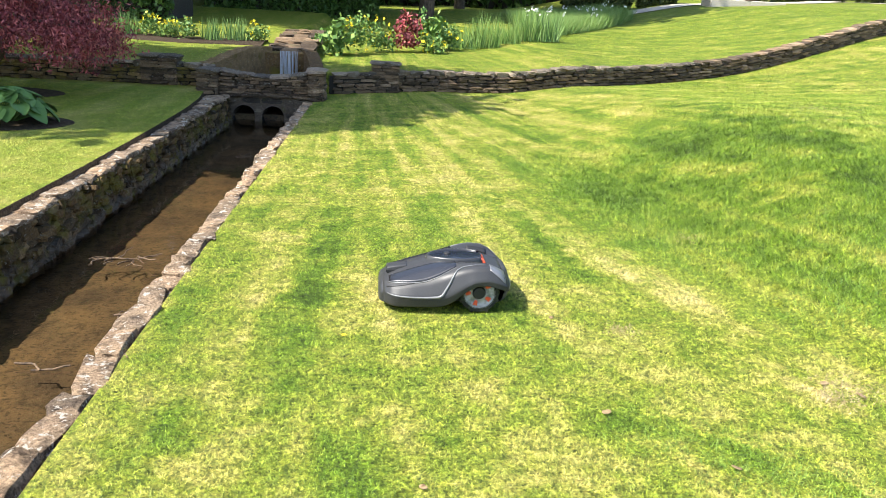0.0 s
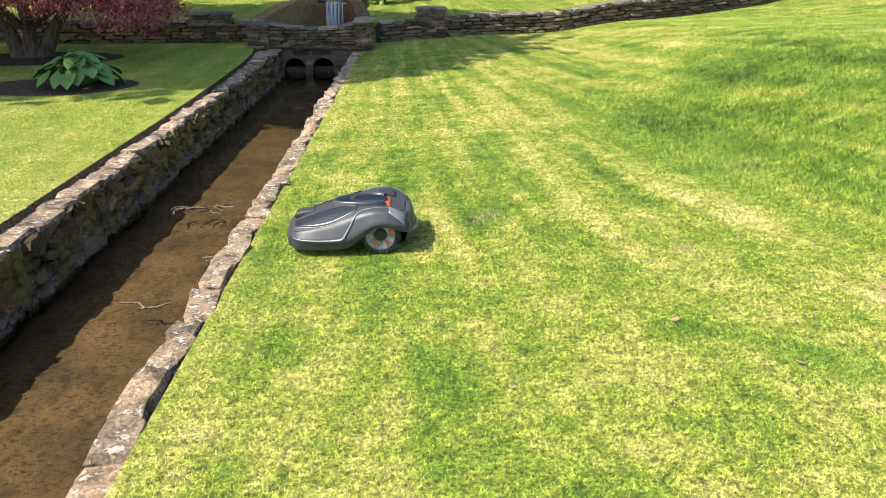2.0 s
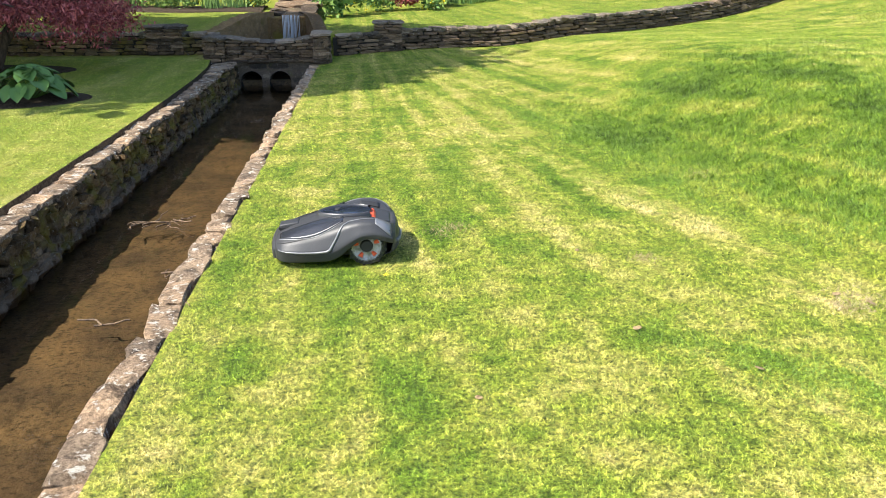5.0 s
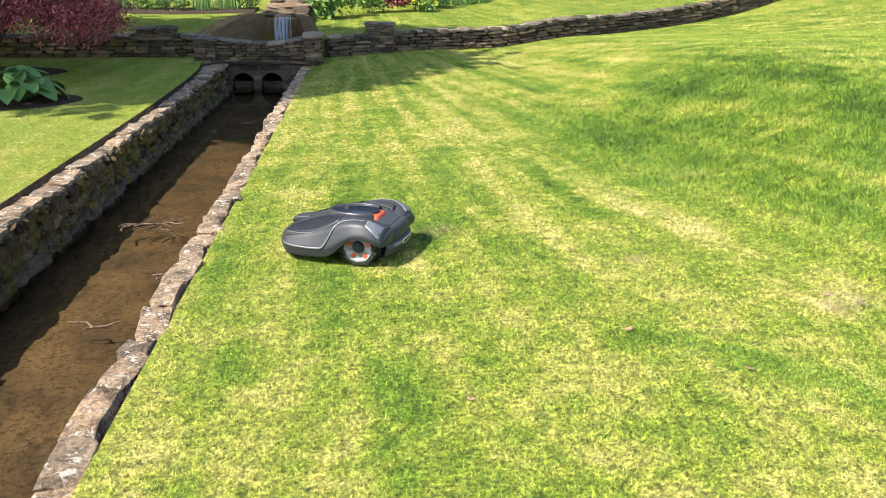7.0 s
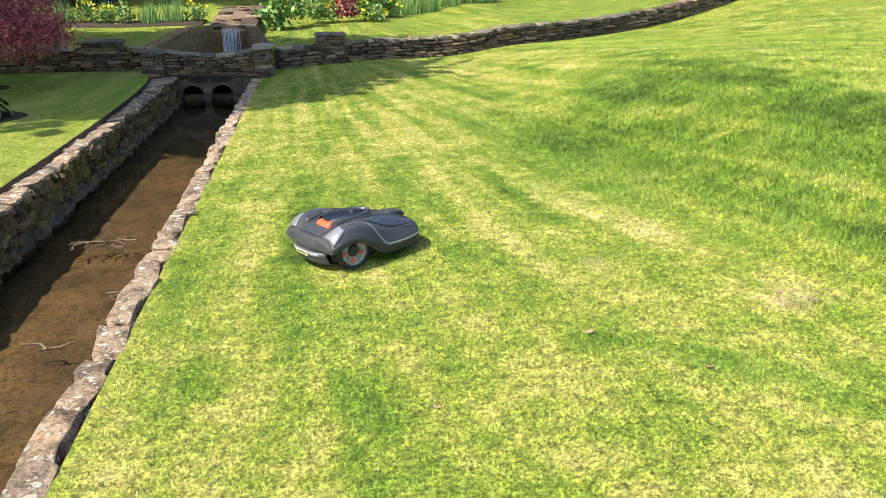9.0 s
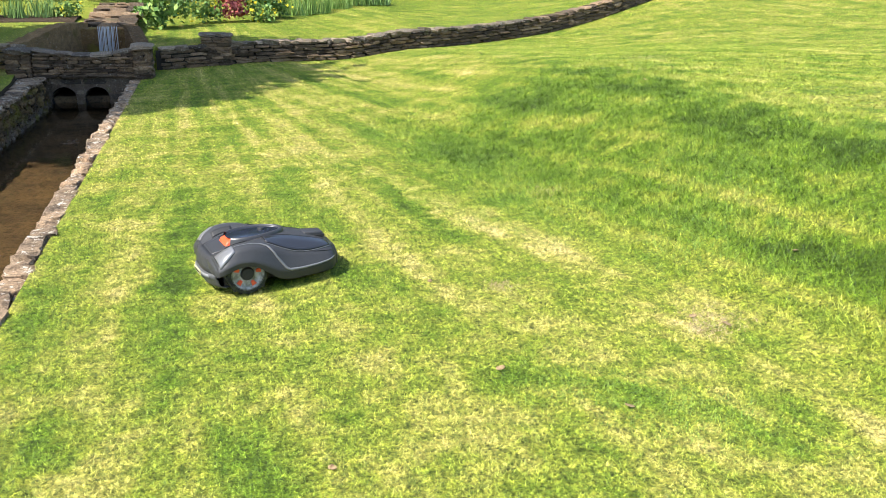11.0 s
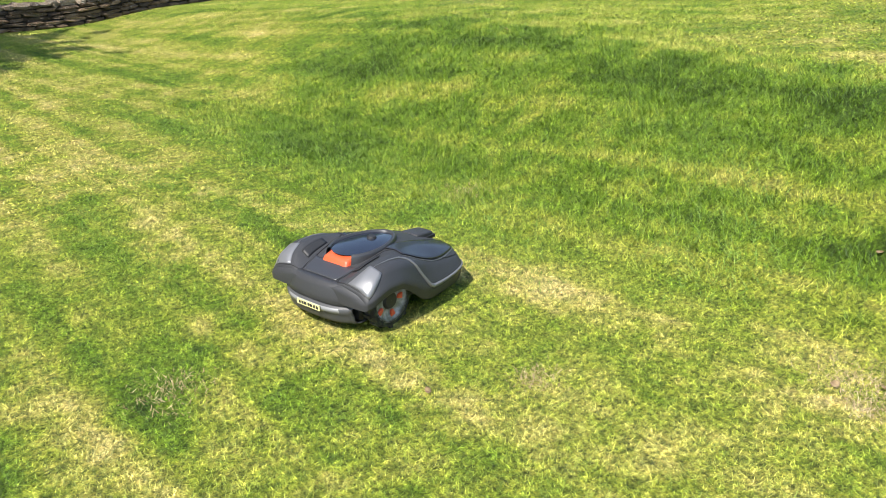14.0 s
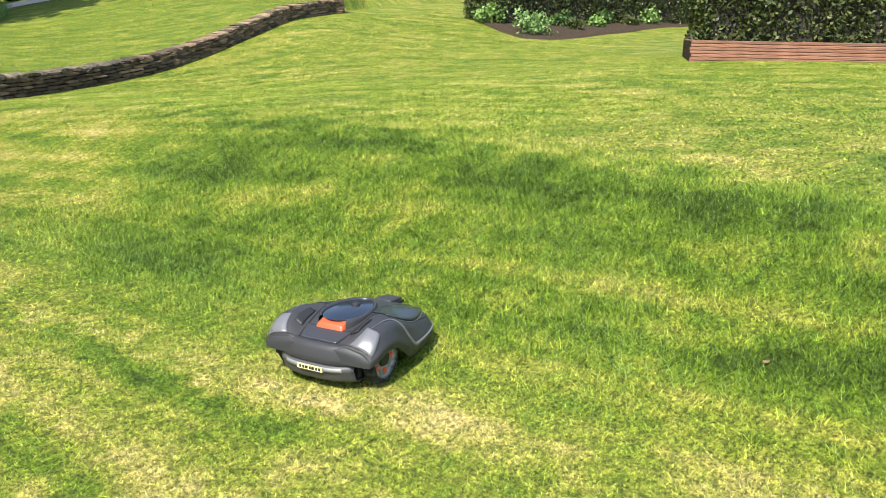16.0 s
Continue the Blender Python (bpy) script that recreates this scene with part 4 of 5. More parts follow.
part("soil", bm, SOIL, planter)
for k in range(7):
    bm = bmesh.new()
    box(bm, 0, 9, -0.045, 0.045, 0, 0.058)
    b = part("batten", bevelled(bm, 0.008, 1), WOOD, planter)
    b.matrix_basis = pose(rng.uniform(-0.03, 0.03), rng.uniform(-0.006, 0.006), 0.0 + k * 0.064, 0, 0, 0)
    bm = bmesh.new()
    box(bm, 0, 2.2, -0.045, 0.045, 0, 0.058)
    b = part("batten", bevelled(bm, 0.008, 1), WOOD, planter)
    b.matrix_basis = pose(0.045, 0.05, k * 0.064, 0, 0, 90)


def hedge_mass(name, m, sx, sy, sz, label, count, leaf=0.06, material=None):
    t = thing(name, m, label, "hedge")
    # plain near-black box that fills the hedge behind its leaves
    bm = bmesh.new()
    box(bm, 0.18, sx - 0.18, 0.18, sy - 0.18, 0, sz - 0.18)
    part("core", bm, MORTAR, t, "solid near-black core behind the leaves")
    f = rng.uniform(0, 1, (count, 3))
    side = rng.integers(0, 4, count)
    depth = rng.uniform(0, 0.22, count) + 0.05 * np.sin(f[:, 0] * sx * 4) + 0.05 * np.sin(f[:, 2] * 9)
    x = np.where(side == 2, depth, f[:, 0] * sx)
    y = np.where(side < 2, depth, f[:, 1] * sy)
    z = np.where(side == 3, sz - depth, f[:, 2] * sz)
    placed("foliage", fast_mesh("foliage", leaf_cloud(np.stack([x, y, z], -1), leaf), 4, material or HEDGE_LEAF), None, t)
    return t


hedge_mass("shrubbery", pose(-13.5, 26.5, float(ground_z(-10, 27)) - 0.2, 0, 0, -4), 8.0, 3.0, 3.2, "dark unclipped evergreen shrubbery in tree shade", 18000, 0.12, TREE_LEAF)
hedge_mass("shrubbery", pose(-6.0, 33, float(ground_z(-3, 33)) - 0.2, 0, 0, 3), 6.5, 3.0, 2.0, "dark unclipped evergreen shrubbery in tree shade", 16000, 0.14, TREE_LEAF)
hedge_mass("woodland_edge", pose(-70, 66, float(ground_z(0, 66)) - 1.0), 150, 6, 8, "dark belt of woodland undergrowth closing the view", 24000, 0.75, TREE_LEAF)
for x, w in ((9.5, 3.2), (13.2, 1.8), (19.5, 4.0), (24.5, 5.0)):
    hedge_mass("low_hedge", pose(x, 41.5, float(ground_z(x + w / 2, 41.5)) - 0.1), w, 1.2, 1.3, "low clipped green hedge beyond the gravel path", 5000, 0.11)
hedge_mass("hedge", pose(PX, PY, float(ground_z(PX, PY)) + 0.36, 0, 0, PTURN) @ pose(0.05, 0.12, 0), 9, 1.9, 2.2, "tall clipped dark green yew hedge above the timber planter", 38000)
# curved mulched bed, the hedge that stands in it and a few plants along its edge
front = np.array([(22.6, 23.6), (20.9, 21.8), (19.7, 19.8), (19.0, 18.3), (19.6, 17.7), (21.0, 17.8), (23.0, 18.2), (26.0, 18.8), (30.0, 19.2)])
behind = np.array([(23.4, 24.4), (23.4, 24.4), (23.4, 24.0), (23.6, 23.6), (23.8, 23.0), (24.4, 22.8), (25.6, 22.6), (27.4, 22.4), (30.5, 22.2)])
rows = []
for f, h in ((0.0, -0.02), (0.03, 0.05), (0.3, 0.08), (0.65, 0.08), (1.0, 0.06)):
    p = front + (behind - front) * f
    rows.append(np.stack([p[:, 0], p[:, 1], ground_z(p[:, 0], p[:, 1]) + h], -1))
tagged(placed("hedge_bed", grid_mesh("hedge_bed", np.array(rows), SOIL), None), "dark mulched bed with a curved edge in the lawn", "flower bed", kind="structure")
hedge_mass("hedge", pose(20.9, 20.9, float(ground_z(21.5, 21)) - 0.1, 0, 0, -9), 10.5, 2.0, 2.6, "big dark brown-green clipped hedge behind a narrow bed", 34000)
for x, y, s, green in ((20.0, 18.8, 0.62, IRIS_LEAF), (20.9, 21.3, 0.55, BORDER_LEAF), (20.6, 19.3, 0.4, HEDGE_LEAF), (22.6, 19.2, 0.3, HEDGE_LEAF), (24.4, 19.6, 0.34, BORDER_LEAF), (26.6, 19.7, 0.32, HEDGE_LEAF), (28.0, 19.9, 0.5, BORDER_LEAF), (22.9, 20.0, 0.42, TREE_LEAF), (25.5, 20.2, 0.45, TREE_LEAF)):
    border_plant("low_shrub", x, y, "low variegated grey-green shrub at the foot of the hedge" if green is IRIS_LEAF else "low dark green shrub at the foot of the hedge", green, s * 1.1, s, 700, leaf=0.07)


# ---- grass blades ----
def blade_field(name, label, spans, count, height, width, lean, keep=None, shuffle=1.0):
    x = rng.uniform(spans[0], spans[1], count)
    y = spans[2] + (spans[3] - spans[2]) * rng.uniform(0, 1, count) ** shuffle
    z = ground_z(x, y)
    c = np.stack([x, y, z - 0.002], -1)
    c = c[(y < wall_y(x) - 0.02) & (z > -0.1)]
    if keep is not None:
        c = c[keep(c)]
    ob = placed(name, fast_mesh(name, blades_array(c, height, width, lean), 3, BLADES), None)
    return tagged(ob, label, "grass", kind="stuff")


def on_bank(c):
    return rng.uniform(0, 1, len(c)) < smooth((c[:, 0] - 2.2 - 0.3 * np.clip(7.5 - c[:, 1], 0, 3)) / 0.8) * smooth((6.3 - c[:, 0]) / 1.2) * smooth((11 - c[:, 1]) / 2)


blade_field("lawn_grass", "short mown grass blades, green with straw-coloured tips", (-0.485, 5.6, 0.9, 7.6), 800000, 0.014, 0.0036, 2.6)
blade_field("lawn_grass", "short mown grass blades, green with straw-coloured tips", (-0.485, 9.5, 7.6, 19.5), 380000, 0.016, 0.008, 2.8)
blade_field("hill_grass", "short dry grass blades below the far end of the wall", (7, 21, 16, 24), 60000, 0.02, 0.02, 2.8)
blade_field("hill_grass", "short dry grass blades on the hill", (5.6, 18, 1.5, 16), 205000, 0.018, 0.012, 3.0)
tx, ty = rng.uniform(2.2, 6.2, 9000), rng.uniform(1.5, 11, 9000)
c = np.stack([tx, ty, np.zeros(9000)], -1)
c = np.repeat(c[on_bank(c)], 22, 0)
c[:, :2] += rng.normal(size=(len(c), 2)) * 0.028
c[:, 2] = ground_z(c[:, 0], c[:, 1]) - 0.002
tagged(placed("bank_grass", fast_mesh("bank_grass", blades_array(c, 0.042, 0.0048, 1.5), 3, BLADES), None), "longer lush green grass tufts on the bank", "grass", kind="stuff")
blade_field("left_lawn_grass", "short fine mown grass blades", (-8, -2.17, 3, 15.8), 220000, 0.014, 0.008, 2.6)
ux = rng.uniform(-9, 18, 110000)
uy = wall_y(ux) + 0.25 + 10 * rng.uniform(0, 1, 110000)
c = np.stack([ux, uy, ground_z(ux, uy) - 0.002], -1)
c = c[~((ux > -2.6) & (ux < -0.5) & (uy < 24))]
tagged(placed("upper_lawn_grass", fast_mesh("upper_lawn_grass", blades_array(c, 0.018, 0.016, 2.8), 3, BLADES), None), "short mown grass blades of the upper lawn", "grass", kind="stuff")


def tufts_along(name, label, line, count, spread, height, width, lean, material):
    """Longer grass strewn along a line of points (x, y)."""
    k = np.array(line, float)
    s = rng.uniform(0, len(k) - 1, count)
    x = np.interp(s, np.arange(len(k)), k[:, 0]) + rng.normal(size=count) * spread
    y = np.interp(s, np.arange(len(k)), k[:, 1]) + rng.normal(size=count) * spread
    c = np.stack([x, y, ground_z(x, y) - 0.004], -1)
    ob = placed(name, fast_mesh(name, blades_array(c, height, width, lean), 3, material), None)
    return tagged(ob, label, "grass", kind="stuff")


LUSH = leaf_material("lush_grass", (0.075, 0.155, 0.018), (0.145, 0.25, 0.032), (0.25, 0.34, 0.065), 0.55)
STRAW = leaf_material("dead_straw", (0.20, 0.14, 0.07), (0.36, 0.27, 0.15), (0.55, 0.45, 0.28), 0.7)
tufts_along("long_grass", "streak of longer bright green grass on the bank", [(3.35, 4.75), (3.9, 5.2), (4.3, 5.8), (4.5, 6.6)], 3500, 0.20, 0.035, 0.006, 1.8, LUSH)
tufts_along("long_grass", "dark longer grass along the top of the bank", [(5.3, 4.0), (5.25, 5.5), (5.15, 7.0), (4.95, 8.4), (4.4, 9.6), (3.6, 10.4)], 7000, 0.30, 0.035, 0.006, 1.8, LUSH)
tufts_along("long_grass", "longer green grass at the foot of the bank", [(3.0, 5.9), (3.1, 7.2), (2.9, 8.4), (2.4, 9.8)], 5000, 0.26, 0.03, 0.006, 1.8, LUSH)
tufts_along("long_grass", "dark green mower line in the lawn", [(1.25, 6.3), (1.15, 7.2), (1.3, 8.2)], 2000, 0.16, 0.022, 0.005, 1.8, LUSH)
tufts_along("long_grass", "greener streak across the lawn", [(1.9, 3.5), (2.3, 3.2), (2.6, 2.9)], 2000, 0.14, 0.022, 0.005, 1.8, LUSH)
tufts_along("long_grass", "greener streak across the lawn", [(1.5, 8.6), (1.9, 7.4), (2.3, 6.2), (2.8, 5.2)], 2500, 0.13, 0.022, 0.005, 1.8, LUSH)
for x, y, r in ((3.02, 3.9, 0.09), (2.9, 3.78, 0.05), (3.18, 6.5, 0.08), (1.0, 5.3, 0.07), (4.4, 3.2, 0.06), (2.1, 4.6, 0.05), (5.6, 9.5, 0.2), (6.5, 11.0, 0.25)):
    tufts_along("dry_patch", "small worn patch of dead straw in the lawn", [(x, y), (x + 0.05, y + 0.03)], int(420 * min(r, 0.12) / 0.07), r, 0.02, 0.006, 2.0, STRAW)

# fallen leaves and a dandelion
DEAD = mat("dead_leaf", (0.36, 0.20, 0.09), 0.7)
link(DEAD, ramp(DEAD, noise_of(DEAD, world_coords(DEAD), 60, 3, 0.6), (0.3, (0.13, 0.075, 0.035)), (0.7, (0.36, 0.26, 0.13))), shader(DEAD).inputs["Base Color"])


def fallen_leaf(x, y, size, turn):
    rows = []
    for i in range(7):
        f = i / 6
        w = size * 0.36 * math.sin(math.pi * (0.06 + 0.9 * f)) * (1 + 0.25 * math.sin(9 * f))
        cz = 0.012 + size * 0.35 * (f - 0.5) ** 2
        rows.append([((f - 0.5) * size, -w, cz + 0.25 * w), ((f - 0.5) * size, 0, cz), ((f - 0.5) * size, w, cz + 0.35 * w)])
    ob = placed("fallen_leaf", grid_mesh("fallen_leaf", np.array(rows), DEAD), None, shade=True)
    ob.matrix_basis = pose(x, y, float(ground_z(x, y)), 6, -5, turn)
    ob.modifiers.new("thickness", "SOLIDIFY").thickness = 0.0012
    return tagged(ob, "curled dry brown leaf lying on the grass", "leaf", "fallen leaves")


for x, y, size, turn in ((1.777, 3.614, 0.06, 20), (2.176, 3.17, 0.055, 140), (5.15, 8.59, 0.11, 70), (3.82, 4.31, 0.06, 200), (0.95, 3.05, 0.05, 310), (3.06, 3.82, 0.07, 100), (2.95, 3.95, 0.06, 10), (1.75, 4.75, 0.05, 60)):
    fallen_leaf(x, y, size * 0.75, turn)
dandelion = thing("dandelion", pose(0.589, 4.483, float(ground_z(0.589, 4.483))), "single small yellow dandelion flower in the lawn", "flower")
bm = bmesh.new()
limb(bm, (0, 0, 0), (0.003, 0, 0.026), 0.002, 0.0016, 6)
part("stem", bm, LUSH, dandelion)
petals = []
for k in range(46):
    a = k * 2.399
    r0, r1, h = 0.002, 0.006 + 0.011 * (k / 46), 0.034 - 0.008 * (k / 46)
    petals.append([(r0 * math.cos(a), r0 * math.sin(a), 0.025), (r1 * math.cos(a - 0.16), r1 * math.sin(a - 0.16), h), (r1 * 1.08 * math.cos(a), r1 * 1.08 * math.sin(a), h), (r1 * math.cos(a + 0.16), r1 * math.sin(a + 0.16), h)])
placed("flower_head", fast_mesh("flower_head", petals, 4, YELLOW), None, dandelion, "bright yellow flower head")


# ---- robotic mower ----
SHELL = mat("grey_shell_paint", (0.05, 0.051, 0.054), 0.42, 0.05, 0.35)
_p = coords(SHELL)
link(SHELL, ramp(SHELL, noise_of(SHELL, _p, 900, 2, 0.5), (0.35, (0.028, 0.028, 0.030)), (0.7, (0.046, 0.047, 0.050))), shader(SHELL).inputs["Base Color"])
link(SHELL, ramp(SHELL, noise_of(SHELL, _p, 14, 4, 0.6), (0.3, (0.42, 0.42, 0.42)), (0.75, (0.56, 0.56, 0.56))), shader(SHELL).inputs["Roughness"])
GLOSS = mat("dark_gloss_panel", (0.020, 0.021, 0.026), 0.25, 0.0, 0.6)
SILVER_GLINT = mat("silver_trim_and_glint", (0.15, 0.152, 0.156), 0.40, 0.3, 0.5)
DARK = mat("black_plastic", (0.018, 0.018, 0.019), 0.55, 0, 0.4)
BUMPER = mat("grey_bumper_plastic", (0.06, 0.061, 0.064), 0.5, 0, 0.4)
LIP = mat("lit_lip_grey", (0.20, 0.20, 0.20), 0.4, 0.1, 0.5)
DECK = mat("dark_deck_plastic", (0.035, 0.036, 0.040), 0.38, 0, 0.45)
RINGMAT = mat("satin_black_rim", (0.035, 0.035, 0.037), 0.33, 0, 0.5)
HATCH = mat("smoked_hatch", (0.016, 0.020, 0.032), 0.10, 0, 0.6)
LIT_FACET = mat("lit_facet_grey", (0.17, 0.172, 0.18), 0.36, 0.3, 0.5)
ORANGE = mat("orange_red_plastic", (0.62, 0.085, 0.03), 0.42, 0, 0.5)
RIM = mat("pale_grey_rim", (0.42, 0.41, 0.40), 0.5, 0.1, 0.5)
_p = coords(RIM)
link(RIM, ramp(RIM, noise_of(RIM, _p, 30, 4, 0.65), (0.4, (0.15, 0.15, 0.115)), (0.62, (0.36, 0.352, 0.345))), shader(RIM).inputs["Base Color"])
TYRE = mat("tyre_rubber", (0.02, 0.02, 0.018), 0.85, 0, 0.3)
_p = coords(TYRE)
link(TYRE, ramp(TYRE, noise_of(TYRE, _p, 40, 4, 0.65), (0.45, (0.014, 0.014, 0.013)), (0.7, (0.06, 0.07, 0.03))), shader(TYRE).inputs["Base Color"])
PLATE = mat("yellow_label", (0.62, 0.58, 0.28), 0.5)

# lines of the shell from tail to nose: middle, valley edge, wing ridge, shoulder, side crease, lower rim
SX = (-0.165, -0.150, -0.12, -0.05, 0.03, 0.10, 0.16, 0.22, 0.30, 0.40, 0.48, 0.525, 0.548)
LINES = (
    ((0,) * 13, (0.200, 0.208, 0.216, 0.230, 0.250, 0.268, 0.273, 0.268, 0.254, 0.228, 0.200, 0.180, 0.160)),
    ((0.095, 0.100, 0.105, 0.108, 0.105, 0.100, 0.095, 0.090, 0.088, 0.086, 0.080, 0.075, 0.060), (0.200, 0.207, 0.215, 0.230, 0.248, 0.262, 0.265, 0.259, 0.244, 0.218, 0.192, 0.174, 0.156)),
    ((0.130, 0.150, 0.172, 0.188, 0.186, 0.172, 0.158, 0.148, 0.146, 0.150, 0.150, 0.140, 0.105), (0.202, 0.216, 0.246, 0.280, 0.284, 0.276, 0.264, 0.250, 0.230, 0.202, 0.178, 0.165, 0.150)),
    ((0.218, 0.238, 0.252, 0.252, 0.250, 0.246, 0.240, 0.230, 0.222, 0.216, 0.202, 0.178, 0.130), (0.182, 0.200, 0.232, 0.262, 0.264, 0.250, 0.228, 0.204, 0.180, 0.160, 0.147, 0.138, 0.127)),
    ((0.256, 0.270, 0.283, 0.286, 0.286, 0.283, 0.279, 0.274, 0.266, 0.254, 0.235, 0.206, 0.150), (0.156, 0.166, 0.184, 0.204, 0.196, 0.160, 0.122, 0.100, 0.096, 0.098, 0.103, 0.108, 0.108)),
    ((0.254, 0.267, 0.278, 0.281, 0.279, 0.275, 0.268, 0.260, 0.250, 0.236, 0.216, 0.190, 0.138), (0.128, 0.132, 0.148, 0.172, 0.168, 0.120, 0.068, 0.044, 0.040, 0.038, 0.036, 0.038, 0.046)),
)


def corner_cut(p):
    """Round the corners of a line of points, ends kept."""
    out = [p[0]]
    for a, b in zip(p, p[1:]):
        out += [a * 0.86 + b * 0.14, a * 0.14 + b * 0.86]
    return out + [p[-1]]


def shell_section(x):
    w = 0.02
    p = [Vector([float(np.mean(np.interp((x - w, x - w / 2, x, x + w / 2, x + w), SX, line[k]))) for k in (0, 1)]) for line in LINES]
    return p


def shell_point(x, a, out=0.0):
    """A point of the shell: a is 0 on top, 18 at the valley edge, 36 on the ridge, 54 at the shoulder, 72 at the crease, 90 at the lower rim."""
    p = shell_section(x)
    u = min(abs(a) / 18.0, 5.0)
    q = corner_cut(p)
    # parameters of the rounded line that belong to its corners
    us = [0.0] + [k + f for k in range(5) for f in (0.14, 0.86)] + [5.0]
    y = float(np.interp(u, us, [v.x for v in q]))
    z = float(np.interp(u, us, [v.y for v in q]))
    k = min(int(u), 4)
    d = (p[k + 1] - p[k]).normalized()
    sgn = -1 if a < 0 else 1
    n = Vector((0, -d.y * sgn, d.x))
    return Vector((x, y * sgn, z)) + n * out


def shell_sheet(name, x0, x1, a0, a1, nx, na, out, material, parent, label="", thick=0.0, taper=None):
    pts = []
    for i in range(nx + 1):
        x = x0 + (x1 - x0) * i / nx
        lo, hi = (a0, a1) if taper is None else taper(i / nx)
        pts.append([shell_point(x, lo + (hi - lo) * j / na, out) for j in range(na + 1)])
    me = grid_mesh(name, np.array(pts), material)
    ob = placed(name, me, None, parent, label, True)
    if thick:
        s = ob.modifiers.new("thickness", "SOLIDIFY")
        s.thickness, s.offset = thick, -1
    return ob


def strip_on_shell(name, path, radius, material, parent, label=""):
    """A moulded strip along points (x, angle) of the shell."""
    cu = bpy.data.curves.new(name, "CURVE")
    cu.dimensions, cu.bevel_depth, cu.bevel_resolution = "3D", radius, 2
    sp = cu.splines.new("POLY")
    sp.points.add(len(path) - 1)
    for p, (x, a, w) in zip(sp.points, path):
        p.co = (*shell_point(x, a, 0.001), 1)
        p.radius = w
    ob = new(name, cu)
    ob.parent = parent
    cu.materials.append(material)
    if label:
        ob["label"] = label
    return ob


def smooth_path(knots, n=40):
    k = np.array(knots, float)
    s = np.linspace(0, len(k) - 1, n)
    i = np.arange(len(k))
    return list(zip(*(np.interp(s, i, k[:, c]) for c in range(3))))


def lathe(profile, segments=28):
    """Rings of (radius, y) turned about the y axis, as a bmesh."""
    bm = bmesh.new()
    rings = [[bm.verts.new((r * math.cos(2 * math.pi * k / segments), y, r * math.sin(2 * math.pi * k / segments))) for k in range(segments)] for r, y in profile]
    for a, b in zip(rings, rings[1:]):
        for k in range(segments):
            bm.faces.new((a[k], a[(k + 1) % segments], b[(k + 1) % segments], b[k]))
    bmesh.ops.recalc_face_normals(bm, faces=bm.faces)
    return bm


mower = thing("robotic_mower", pose(0, 0, 0), "dark grey robotic lawn mower with an orange-red stop button", "lawn mower")
shell_sheet("body_shell", SX[0], SX[-1], -90, 90, 56, 80, 0.0, SHELL, mower, "metallic grey moulded shell", 0.006)
# blunt nose and tail that close the shell
for name, x, d, deep in (("nose", SX[-1], 1, 0.028), ("tail", SX[0], -1, 0.016)):
    ring = [shell_point(x, -90 + 180 * j / 36) for j in range(37)]
    mid = Vector((x, 0, ring[0].z if d > 0 else 0.15))
    rows = [ring]
    for f, g in ((0.35, 0.96), (0.7, 0.86), (0.92, 0.68), (1.0, 0.4), (1.0, 0.0)):
        rows.append([Vector((x + d * deep * f, p.y * g, mid.z + (p.z - mid.z) * (g if d > 0 else 1 - 0.25 * f))) for p in ring])
    placed(name, grid_mesh(name, np.array([[tuple(p) for p in r] for r in rows]), SHELL), None, mower, shade=True)
# black front skirt under the nose
rows = []
for j in range(21):
    f = j / 20 * 2 - 1
    a = f * math.pi / 2
    fx, fy = 0.40 + 0.165 * math.cos(a) ** 0.7, 0.222 * math.copysign(abs(math.sin(a)) ** 0.8, f)
    rows.append([(fx, fy, 0.066), (fx + 0.006, fy * 1.01, 0.058), (fx + 0.002, fy, 0.036), (fx - 0.02, fy * 0.94, 0.026), (fx - 0.08, fy * 0.8, 0.026)])
placed("front_skirt", grid_mesh("front_skirt", np.array(rows), DARK), None, mower, "black plastic skirt under the nose", True)
bm = bmesh.new()
box(bm, -0.12, 0.42, -0.18, 0.18, 0.04, 0.17)
part("chassis", bevelled(bm, 0.02), DARK, mower, "black plastic underside")


def bumper_sheet(name, profile, wide, material, parent, label):
    """A band across the tail, bowed in plan: rows of (offset backwards, height)."""
    rows = []
    for j in range(25):
        f = j / 12 - 1
        bx = -0.190 + 0.050 * abs(f) ** 3.2
        rows.append([(bx - o, wide * f, z) for o, z in profile])
    ob = placed(name, grid_mesh(name, np.array(rows), material), None, parent, label, True)
    ob.modifiers.new("thickness", "SOLIDIFY").thickness = 0.004
    return ob


bumper_sheet("bumper_recess", ((-0.06, 0.168), (-0.016, 0.166), (-0.018, 0.122), (-0.05, 0.118)), 0.190, DARK, mower, "black recess above the rear bumper")
b = bumper_sheet("rear_bumper", ((-0.03, 0.124), (0.006, 0.121), (0.017, 0.112), (0.019, 0.103), (0.018, 0.092), (0.010, 0.084), (0.006, 0.060), (-0.004, 0.044), (-0.03, 0.036), (-0.10, 0.036)), 0.182, BUMPER, mower, "curved grey rear bumper")
# paler band paints the light that the lip reflects
bumper_sheet("bumper_lip", ((0.019, 0.113), (0.0215, 0.103), (0.0205, 0.092)), 0.176, LIP, b, "grey bumper lip painted paler where it catches light")
bm = bmesh.new()
box(bm, -0.2165, -0.2125, -0.062, 0.062, 0.091, 0.114)
lab = part("rear_label", bm, PLATE, mower, "small yellow label with dark bars")
